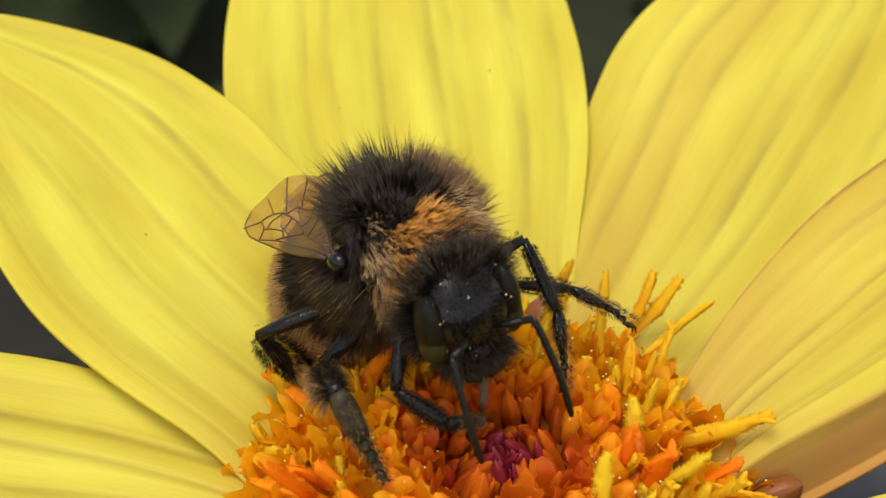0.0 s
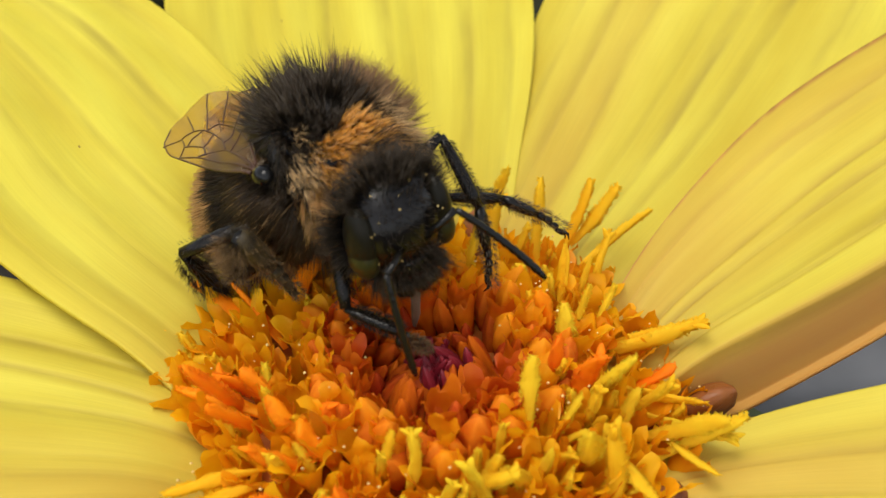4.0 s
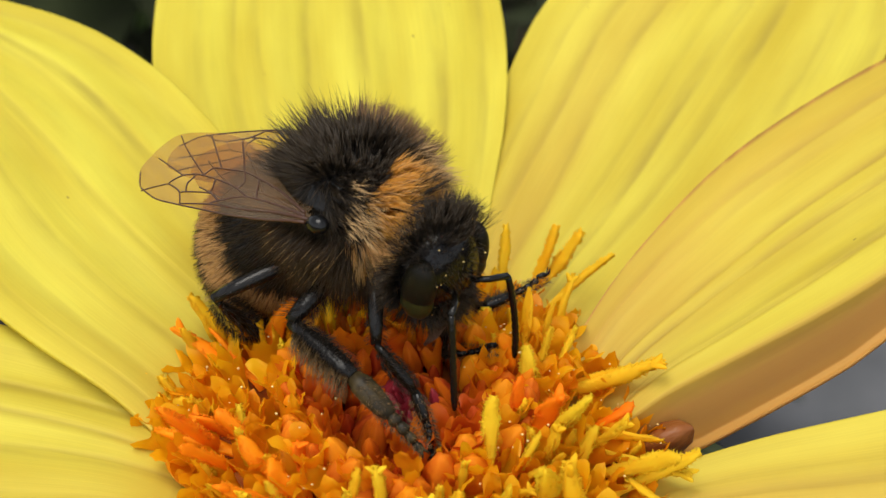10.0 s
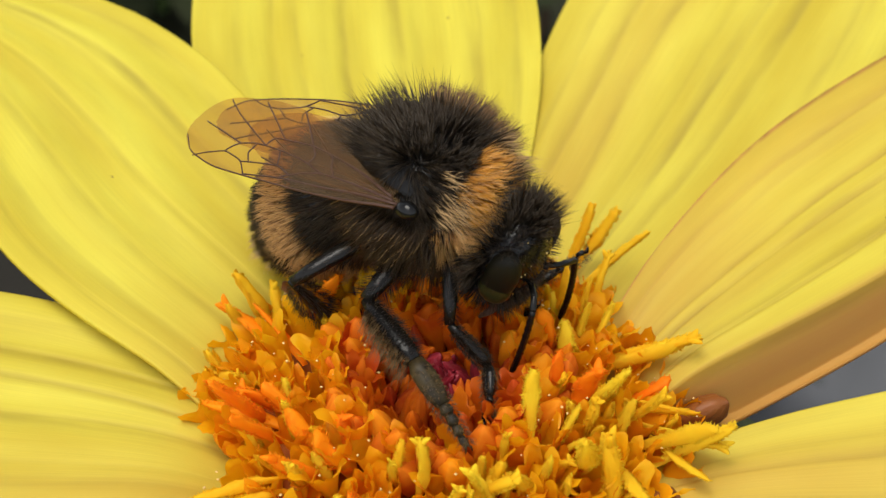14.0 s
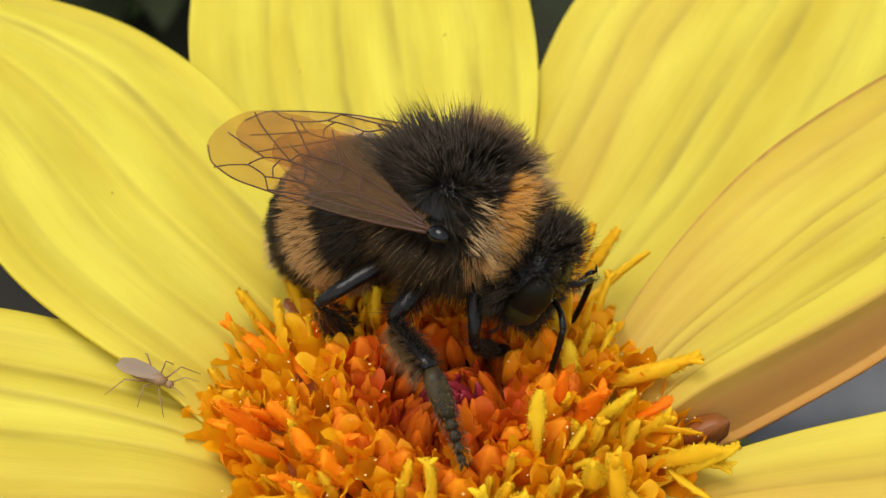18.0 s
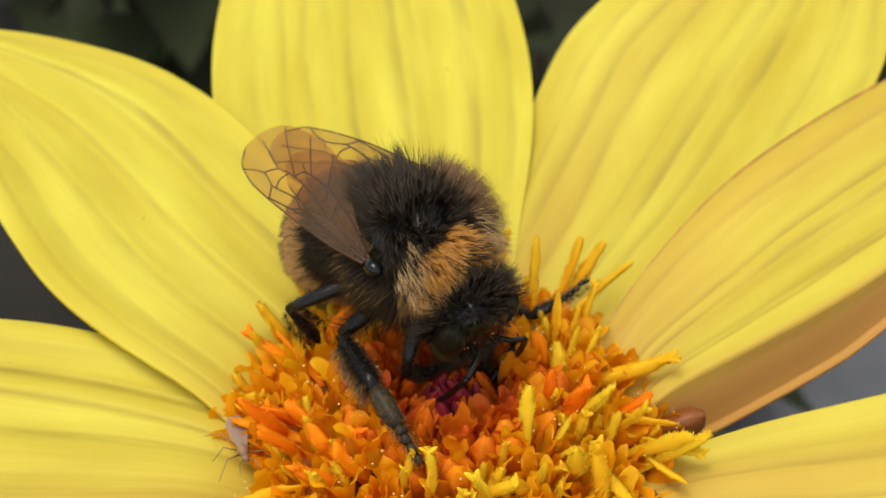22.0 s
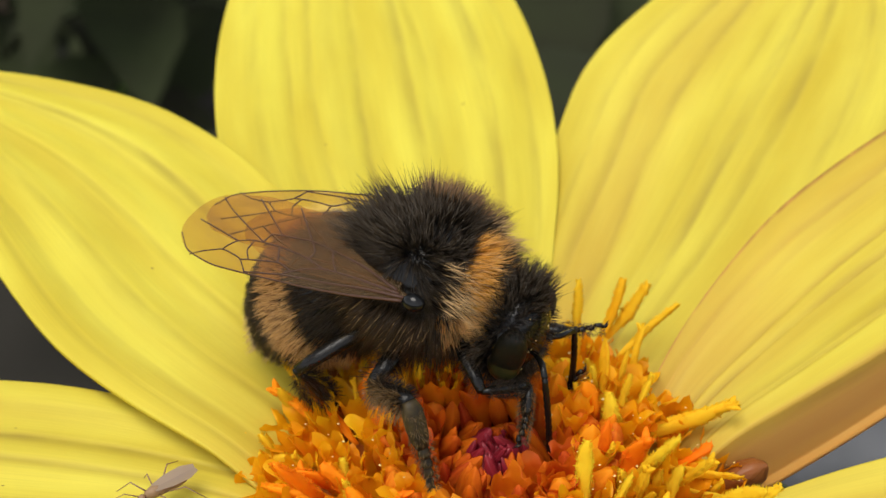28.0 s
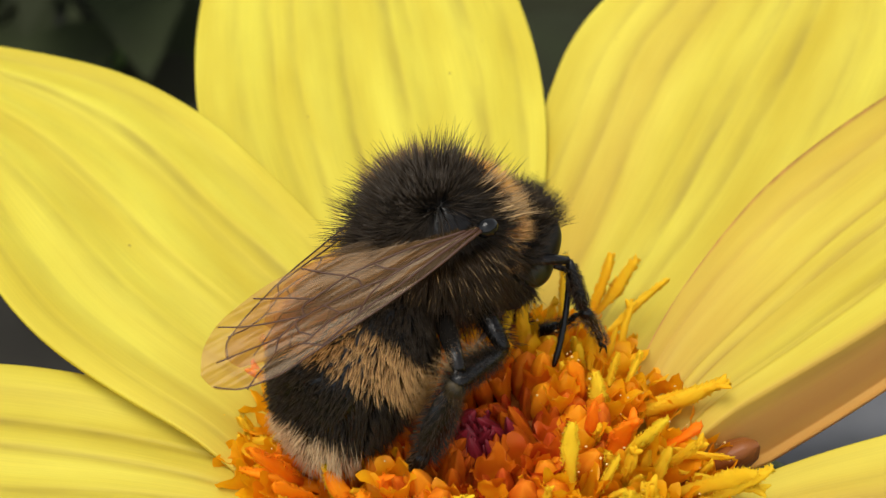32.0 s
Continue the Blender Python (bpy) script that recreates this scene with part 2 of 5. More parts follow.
HAIR_LEG = hair_material("leg_hair", (0.010, 0.007, 0.004), (0.24, 0.14, 0.055))
HAIR_TAWNY = hair_material("tawny_hair", (0.16, 0.07, 0.02), (0.60, 0.35, 0.13))
HAIR_ORANGE = hair_material("orange_hair", (0.24, 0.070, 0.006), (0.82, 0.39, 0.060))
HAIR_SHOULDER = hair_material("tan_tipped_hair", (0.006, 0.004, 0.003), (0.19, 0.105, 0.045), 0.3)
HAIR_COLLAR = hair_material("tawny_orange_hair", (0.22, 0.060, 0.008), (0.80, 0.44, 0.15))
HAIR_PALE = hair_material("pale_hair", (0.34, 0.21, 0.09), (0.74, 0.54, 0.30))
HAIR_FROST = hair_material("pale_tipped_hair", (0.012, 0.007, 0.004), (0.68, 0.44, 0.20), 0.46)
VEIN = material("brown_wing_vein", (0.050, 0.017, 0.006), 0.5)
WING = wing_material()
MIDGE = material("pale_brown_midge", (0.30, 0.18, 0.09), 0.5, through=0.2)
MIDGE_WING = material("grey_midge_wing", (0.38, 0.28, 0.20), 0.45, through=0.4)


# ---- mesh tools (all in millimetres, scaled on making the mesh) ----
def make_mesh(name, verts, faces, mat, smooth=True):
    me = bpy.data.meshes.new(name)
    me.from_pydata((np.asarray(verts, float) * MM).tolist(), [], [tuple(int(i) for i in f) for f in faces])
    me.materials.append(mat)
    if smooth:
        me.polygons.foreach_set("use_smooth", [True] * len(me.polygons))
    me.update()
    return me


def part(name, me, parent, label="", m=None):
    ob = new(name, me)
    ob.parent = parent
    if m is not None:
        ob.matrix_basis = m
    if label:
        ob["label"] = label
    return ob


def joined(pieces):
    verts, faces, n = [], [], 0
    for v, f in pieces:
        v = np.asarray(v, float)
        verts.append(v)
        faces += [tuple(i + n for i in q) for q in f]
        n += len(v)
    return np.concatenate(verts), faces


def tube(line, radii, sides=8, cap=True, flat=1.0, up=(0.13, 0.21, 0.97)):
    """A swept tube along a line with a radius at each station."""
    line = np.asarray(line, float)
    radii = np.broadcast_to(np.asarray(radii, float), (len(line),))
    ahead = np.gradient(line, axis=0)
    ahead /= np.linalg.norm(ahead, axis=1)[:, None] + 1e-12
    side = np.cross(ahead, up)
    side /= np.linalg.norm(side, axis=1)[:, None] + 1e-12
    over = np.cross(side, ahead)
    a = np.arange(sides) * 2 * np.pi / sides
    v = line[:, None] + radii[:, None, None] * (np.cos(a)[None, :, None] * side[:, None] + flat * np.sin(a)[None, :, None] * over[:, None])
    n = len(line)
    f = [(k * sides + i, k * sides + (i + 1) % sides, (k + 1) * sides + (i + 1) % sides, (k + 1) * sides + i) for k in range(n - 1) for i in range(sides)]
    if cap:
        f += [tuple(range(sides))[::-1], tuple((n - 1) * sides + i for i in range(sides))]
    return v.reshape(-1, 3), f


def lathe(profile, sides=12, ridge=0.0, ridges=5):
    """A turned body from (radius, height) stations, with soft ridges round it."""
    a = np.arange(sides) * 2 * np.pi / sides
    v = []
    for r, z in profile:
        rr = r * (1 + ridge * np.cos(ridges * a))
        v.append(np.stack([rr * np.cos(a), rr * np.sin(a), np.full(sides, z)], 1))
    n = len(profile)
    f = [(k * sides + i, k * sides + (i + 1) % sides, (k + 1) * sides + (i + 1) % sides, (k + 1) * sides + i) for k in range(n - 1) for i in range(sides)]
    f += [tuple(range(sides))[::-1], tuple((n - 1) * sides + i for i in range(sides))]
    return np.concatenate(v), f


def ball(radii, center=(0, 0, 0), rings=14, sides=20, bulge=None):
    v = []
    for k in range(rings + 1):
        th = np.pi * k / rings
        for i in range(sides):
            ph = 2 * np.pi * i / sides
            v.append((np.sin(th) * np.cos(ph), np.sin(th) * np.sin(ph), np.cos(th)))
    v = np.array(v)
    if bulge is not None:
        v = bulge(v)
    v = v * np.asarray(radii) + np.asarray(center)
    f = [(k * sides + i, (k + 1) * sides + i, (k + 1) * sides + (i + 1) % sides, k * sides + (i + 1) % sides) for k in range(rings) for i in range(sides)]
    return v, f


def turned(direction, spin=0.0):
    """A rotation that lays z along the direction."""
    q = Vector(direction).to_track_quat("Z", "Y").to_matrix().to_4x4()
    return q @ Matrix.Rotation(spin, 4, "Z")


def placed(x, y, z):
    return Matrix.Translation((x * MM, y * MM, z * MM))


rng = np.random.default_rng(7)

# ---- the dahlia: ray petals round a disc of florets ----
dahlia = tagged(new("dahlia"), "yellow single dahlia with an orange-red disc on a green stem", "flower")
dahlia.location = (0, 0, -3 * MM)
LIFT = Matrix.Translation((0, 0, 3 * MM))

STATIONS = (7, 14, 20, 26, 32, 38, 44, 49)


def petal(phi, left, right, end=49.0, z0=-2.2, slope=0.12, cup=0.0, fold=0.0, blush_edge=0.0, seed=0, mat=PETAL, droop=0.0, label="", tint_shade=0.0):
    """One ray petal along the angle phi: half widths at the stations on both sides, pleated lengthwise."""
    r = np.random.default_rng(seed)
    na, nb = 150, 64
    s = np.linspace(STATIONS[0], end, nb)
    lw, rw = (np.interp(s, STATIONS, w) for w in (left, right))
    smooth = np.ones(9) / 9
    lw, rw = (np.convolve(np.pad(w, 4, mode="edge"), smooth, "valid") for w in (lw, rw))
    # rounded point at the end of the blade
    k = (s - s[0]) / (s[-1] - s[0])
    mid, half = (lw - rw) / 2, (lw + rw) / 2
    half = half * np.sqrt(np.clip(1 - np.clip((k - 0.84) / 0.16, 0, 1) ** 2.2, 0.002, 1))
    q = np.linspace(-1, 1, na)
    grooves = np.concatenate([np.linspace(-0.84, 0.84, 8) + r.uniform(-0.09, 0.09, 8), r.uniform(-0.9, 0.9, 4)])
    depth = np.concatenate([r.uniform(0.2, 1.0, 8), r.uniform(0.1, 0.3, 4)])
    width = np.concatenate([r.uniform(0.014, 0.030, 8), r.uniform(0.015, 0.05, 4)])
    wander = [np.interp(k, np.linspace(0, 1, 6), r.uniform(-0.03, 0.03, 6)) for _ in grooves]
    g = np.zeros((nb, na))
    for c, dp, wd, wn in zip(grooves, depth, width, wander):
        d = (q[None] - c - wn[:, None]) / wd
        # One flank runs wider: the pleat's shaded side, coloured as well as dented.
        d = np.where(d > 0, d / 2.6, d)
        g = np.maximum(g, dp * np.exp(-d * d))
    swell = 0.17 * np.cos(q * np.pi * 4.3 + seed)[None] * np.sin(np.pi * np.clip(k, 0, 1))[:, None]
    v = mid[:, None] + half[:, None] * q[None]
    z = z0 + slope * (s - 8)[:, None] + cup * (q[None] ** 2) * np.minimum(half, 7)[:, None] * 0.18
    z = z - droop * (np.clip(k - 0.55, 0, 1) ** 2)[:, None] * 20 + swell - 0.10 * g
    z = z + 0.35 * np.sin(3.1 * k + seed)[:, None] * q[None] - 1.2 * np.exp(-((s - 7) / 2.5) ** 2)[:, None]
    if fold:
        z = z + 1.3 * (np.clip(q + 0.2, 0, 1.2) / 1.2)[None] ** 2.5
        # the margin on the right turns sharply down
        e = np.clip((-q - 0.56) / 0.44, 0, 1)[None]
        deep = fold * np.interp(s, (7, 12, 20, 30, 43), (0.7, 1.0, 1.0, 0.6, 0.0))[:, None]
        z = z - deep * np.clip(e * 1.6, 0, 1) ** 0.8
        v = np.where(e > 0, (mid - 0.56 * half)[:, None] - 1.1 * e, v)
    a = radians(phi)
    x = s[:, None] * math.cos(a) - v * math.sin(a)
    y = s[:, None] * math.sin(a) + v * math.cos(a)
    top = np.stack([x, y, z], -1).reshape(-1, 3)
    low = top - (0, 0, 0.28)
    verts = np.concatenate([top, low])
    n = na * nb
    quads = [(j * na + i, j * na + i + 1, (j + 1) * na + i + 1, (j + 1) * na + i) for j in range(nb - 1) for i in range(na - 1)]
    faces = quads + [tuple(n + i for i in f[::-1]) for f in quads]
    rim = [i for i in range(na)] + [j * na + na - 1 for j in range(1, nb)] + [(nb - 1) * na + i for i in range(na - 2, -1, -1)] + [j * na for j in range(nb - 2, 0, -1)]
    faces += [(rim[(i + 1) % len(rim)], rim[i], n + rim[i], n + rim[(i + 1) % len(rim)]) for i in range(len(rim))]
    me = make_mesh("petal", verts, faces, mat)
    uv = me.uv_layers.new(name="UVMap")
    loops = np.empty(len(me.loops), int)
    me.loops.foreach_get("vertex_index", loops)
    grid = np.stack(np.meshgrid(q * 0.5 + 0.5 + seed * 0.37, k + seed * 0.71), -1).reshape(-1, 2)
    grid = np.concatenate([grid, grid])
    uv.data.foreach_set("uv", grid[loops].ravel().tolist())
    warm = np.exp(-((s - 7) / 5.0))[:, None] * 0.55 + 0 * q[None]
    # Dull band on the left half; on the petal at 60 it paints shade.
    warm = np.maximum(warm, tint_shade * (0.35 + 0.75 * np.exp(-((q - 0.5) / 0.28) ** 2))[None] * (0.4 + 0.6 * np.exp(-(s - 7) / 14))[:, None])
    if blush_edge:
        warm = np.maximum(warm, blush_edge * np.clip((-q - 0.45) / 0.2, 0, 1)[None] * np.ones((nb, 1)))
        warm = np.maximum(warm, 0.07 + 0.26 * np.clip(q + 0.15, 0, 1)[None] * (1 - 0.5 * k)[:, None] + 0.08 * g)
        warm = np.maximum(warm, 0.42 * np.exp(-((s - 10) / 12.0) ** 2)[:, None] * np.clip(q + 0.5, 0, 1)[None])
        warm = np.maximum(warm, np.exp(-((q - 1.0) / 0.024) ** 2)[None] * r.uniform(0.55, 1.0, (nb, 1)))
    rim = 0 * g
    if blush_edge:
        rim = np.exp(-((q - 1.0) / 0.016) ** 2)[None] * np.interp(s, (7, 16, 22, 50), (0.2, 0.5, 1.0, 0.9))[:, None] * r.uniform(0.1, 1.0, (nb, 1))
    for key, val in (("groove_shade", g), ("blush_shade", warm), ("rim", rim)):
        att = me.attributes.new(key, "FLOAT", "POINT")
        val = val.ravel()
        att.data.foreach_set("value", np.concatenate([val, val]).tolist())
    ob = part("petal", me, dahlia, label, LIFT)
    return ob


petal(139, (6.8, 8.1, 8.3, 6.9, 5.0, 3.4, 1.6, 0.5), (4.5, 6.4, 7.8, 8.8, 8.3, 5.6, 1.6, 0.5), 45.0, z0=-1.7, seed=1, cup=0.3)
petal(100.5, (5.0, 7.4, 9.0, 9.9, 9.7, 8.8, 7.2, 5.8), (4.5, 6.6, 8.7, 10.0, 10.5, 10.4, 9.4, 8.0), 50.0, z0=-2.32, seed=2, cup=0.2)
# The dull left side of this petal is shade put into the colour.
petal(60, (3.5, 5.4, 7.2, 8.8, 9.9, 9.2, 7.4, 5.5), (4.5, 6.5, 8.5, 9.6, 9.9, 9.5, 7.6, 5.5), 50.0, z0=-2.6, seed=3, cup=0.25, tint_shade=0.7)
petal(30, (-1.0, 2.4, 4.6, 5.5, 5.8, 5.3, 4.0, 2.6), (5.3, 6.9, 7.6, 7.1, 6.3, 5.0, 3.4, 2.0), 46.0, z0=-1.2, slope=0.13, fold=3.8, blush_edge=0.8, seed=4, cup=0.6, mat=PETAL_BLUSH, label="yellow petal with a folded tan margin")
petal(-8, (-2.4, 1.0, 2.9, 4.8, 5.4, 4.6, 2.0, -1.0), (8.0, 12.0, 15.0, 16.0, 15.0, 12.0, 8.0, 5.0), 46.0, z0=-2.4, seed=5, cup=0.15, tint_shade=0.85)
petal(168, (7.5, 12.0, 15.0, 16.0, 14.0, 10.0, 6.0, 3.0), (-1.0, 1.2, 1.7, 0.6, -0.8, -1.8, -3.0, -3.0), 46.0, z0=-2.5, seed=6, cup=0.15, tint_shade=0.6)
SPARE = (5.0, 7.0, 8.5, 9.2, 9.0, 7.5, 5.0, 4.0)
petal(214, SPARE, SPARE, 44.0, z0=-3.4, slope=0.02, seed=7, cup=0.2, droop=0.3)
petal(262, SPARE, SPARE, 44.0, z0=-3.2, slope=0.0, seed=8, cup=0.2, droop=0.4)
petal(309, SPARE, SPARE, 44.0, z0=-3.4, slope=0.02, seed=9, cup=0.2, droop=0.3)

# receptacle, bracts and stem
part("receptacle", make_mesh("receptacle", *lathe([(1.5, -9), (4.5, -7.5), (9.0, -5.4), (10.2, -4.2), (8.6, -3.0), (5.5, -1.9), (2.5, -2.1), (0.1, -2.3)], 36), RECEPTACLE), dahlia, "", LIFT)
STEM_LINE = [(0, 0, -8), (1, 2, -40), (5, 7, -120), (6, 12, -250), (2, 14, -403)]
part("stem", make_mesh("stem", *tube(STEM_LINE, (1.9, 1.9, 2.3, 2.8, 3.2), 12), GREEN), dahlia, "", LIFT)
for k in range(8):
    a = k * math.pi / 4 + 0.3
    c, s_ = math.cos(a), math.sin(a)
    prof = [(4.0, 0.8, -8.4), (7.5, 1.9, -6.6), (11, 2.2, -6.4), (14, 1.5, -7.4), (16.5, 0.15, -9)]
    v = []
    for rr, w, zz in prof:
        for e in (-1, 0, 1):
            v.append((rr * c - e * w * s_, rr * s_ + e * w * c, zz - 0.3 * (1 - abs(e))))
    v = np.array(v)
    f = [(j * 3 + i, j * 3 + i + 1, j * 3 + i + 4, j * 3 + i + 3) for j in range(4) for i in range(2)]
    v2 = np.concatenate([v, v - (0, 0, 0.35)])
    f = f + [tuple(15 + i for i in q[::-1]) for q in f]
    part("bract", make_mesh("bract", v2, f, GREEN), dahlia, "", LIFT)


# florets: shapes stand on z = 0 and grow along z
def corolla_shape(seed, height=2.0, mouth=0.75):
    """A wide thin cup whose scalloped rim runs out into five broad lobes, each creased and curled its own way."""
    r = np.random.default_rng(seed)
    cols = 35
    rows = ((0, 0.28, 0), (0.4, 0.5, 0), (0.75, 0.85, 0), (1.0, 1.0, 0), (1.0, 1.06, 0.35), (1.0, 1.12, 0.7), (1.0, 1.15, 1.0))
    long = r.uniform(0.4, 0.9, 5)
    curl = r.uniform(-0.5, 0.8, 5)
    cut = r.uniform(0.7, 1.15, 5)
    squash = r.uniform(0.6, 1.0)
    v, f = [], []
    for t, rad, up in rows:
        for k in range(cols):
            lobe, q = k // 7, (k % 7 - 3) / 3.5
            a = k * 2 * math.pi / cols
            grow = up * long[lobe] * max(0.0, 1 - cut[lobe] * abs(q) ** 1.5)
            rr = mouth * rad + curl[lobe] * grow ** 1.5 * 0.9 + r.uniform(-0.05, 0.05) * (0.5 + up) - 0.10 * up * (abs(q) > 0.7)
            v.append((rr * math.cos(a), squash * rr * math.sin(a), height * t + grow + r.uniform(-0.07, 0.07) * (0.3 + up)))
    n = len(rows)
    f = [(j * cols + i, j * cols + (i + 1) % cols, (j + 1) * cols + (i + 1) % cols, (j + 1) * cols + i) for j in range(n - 1) for i in range(cols)]
    return np.array(v), f


def rod_shape(seed, length=4.2, thick=0.30, bend=0.5, papillae=260):
    """A fuzzy, twisted column, thin at its foot and frayed at its blunt top."""
    r = np.random.default_rng(seed)
    t = np.linspace(0, 1, 10)
    b, c = r.uniform(-0.4, 1.6) * bend, r.uniform(-0.5, 0.5)
    line = np.stack([b * t ** 2 * 1.2 + 0.08 * np.sin(5 * t + seed), c * t ** 2 + 0.10 * np.sin(4 * t), length * (t - 0.10 * abs(b) * t ** 2)], 1)
    rad = thick * np.array([0.50, 0.66, 0.80, 0.92, 1.0, 1.0, 0.96, 0.90, 0.74, 0.26]) * r.uniform(0.84, 1.14, 10)
    flat = r.uniform(0.4, 0.65)
    pieces = [tube(line, rad, 10, flat=flat)]
    fork = r.uniform(0, 6.28)
    for k in range(2 if seed % 3 == 0 else 0):
        a = fork + math.pi * k + r.uniform(-0.4, 0.4)
        u = np.linspace(0, 1, 5)
        o = np.array((math.cos(a), math.sin(a), 0.0))
        tip = line[-2] + np.outer(u, (0, 0, r.uniform(0.2, 0.5))) + np.outer(0.2 + r.uniform(0.6, 2.0) * u ** 1.5, o * thick * 0.8)
        pieces.append(tube(tip, thick * np.array([0.50, 0.50, 0.44, 0.34, 0.12]), 7))
    for _ in range(papillae):
        u = r.uniform(0.25, 1.0)
        c0 = np.array([np.interp(u, t, line[:, n]) for n in range(3)])
        an = r.choice((0.0, math.pi)) + r.normal(0, 0.5) if r.uniform() < 0.6 else r.uniform(0, 2 * np.pi)
        d = np.array([math.cos(an), flat * math.sin(an), r.uniform(0.1, 0.9)])
        rr = np.interp(u, t, rad)
        o = c0 + rr * 0.9 * d * (1, 1, 0)
        w = r.uniform(0.03, 0.055)
        sd = np.cross(d, (0, 0, 1.0))
        sd /= np.linalg.norm(sd)
        tip = o + d * r.uniform(0.08, 0.22)
        pieces.append((np.array([o + sd * w, o - sd * w, o + np.array([0, 0, w * 1.6]), tip]), [(0, 1, 3), (1, 2, 3), (2, 0, 3)]))
    return joined(pieces)


def bud_shape(height=2.4, wide=0.72, ridge=0.10):
    return lathe([(0.3, 0), (wide * 0.8, height * 0.28), (wide, height * 0.55), (wide * 0.8, height * 0.78), (wide * 0.42, height * 0.93), (0.04, height)], 15, ridge)


COROLLAS = [make_mesh("corolla", *corolla_shape(k, 1.9 + 0.06 * k, 0.50 + 0.07 * (k % 4)), COROLLA) for k in range(11)]
COROLLAS_R = [make_mesh("corolla", *corolla_shape(k + 30, 1.9 + 0.1 * k, 0.48 + 0.06 * k), COROLLA_RED) for k in range(4)]
ANTHERS = [make_mesh("anther_column", *rod_shape(20 + k, 3.0 + 0.35 * (k % 4), 0.33 + 0.035 * (k % 3), 0.35), ANTHER) for k in range(12)]
STIGMAS = [make_mesh("stigma", *rod_shape(50 + k, 3.3 + 0.25 * k, 0.48, 0.3, 200), STIGMA) for k in range(5)]
BUDS_O = [make_mesh("floret_bud", *bud_shape(2.9 + 0.2 * k, 0.78 + 0.06 * k, 0.16), BUD_ORANGE) for k in range(3)]
BUDS_M = [make_mesh("floret_bud", *bud_shape(2.6 + 0.25 * k, 0.48 + 0.05 * k, 0.22), BUD_MID) for k in range(3)]
BUDS_R = [make_mesh("floret_bud", *bud_shape(2.3 + 0.25 * k, 0.42 + 0.04 * k, 0.24), BUD_RED) for k in range(3)]


def crown(r):
    """Height of the floret tops above the disc at a radius."""
    return np.interp(r, (0, 2.5, 4.0, 5.5, 7.5, 9.5, 11.5), (0.0, 0.2, 0.6, 0.8, 0.2, -1.1, -2.3))


def floret_at(x, y, z, way, spin, length=1.0, wide=1.0):
    return LIFT @ placed(x, y, z) @ turned(way, spin) @ Matrix.Diagonal((wide, wide, length, 1))


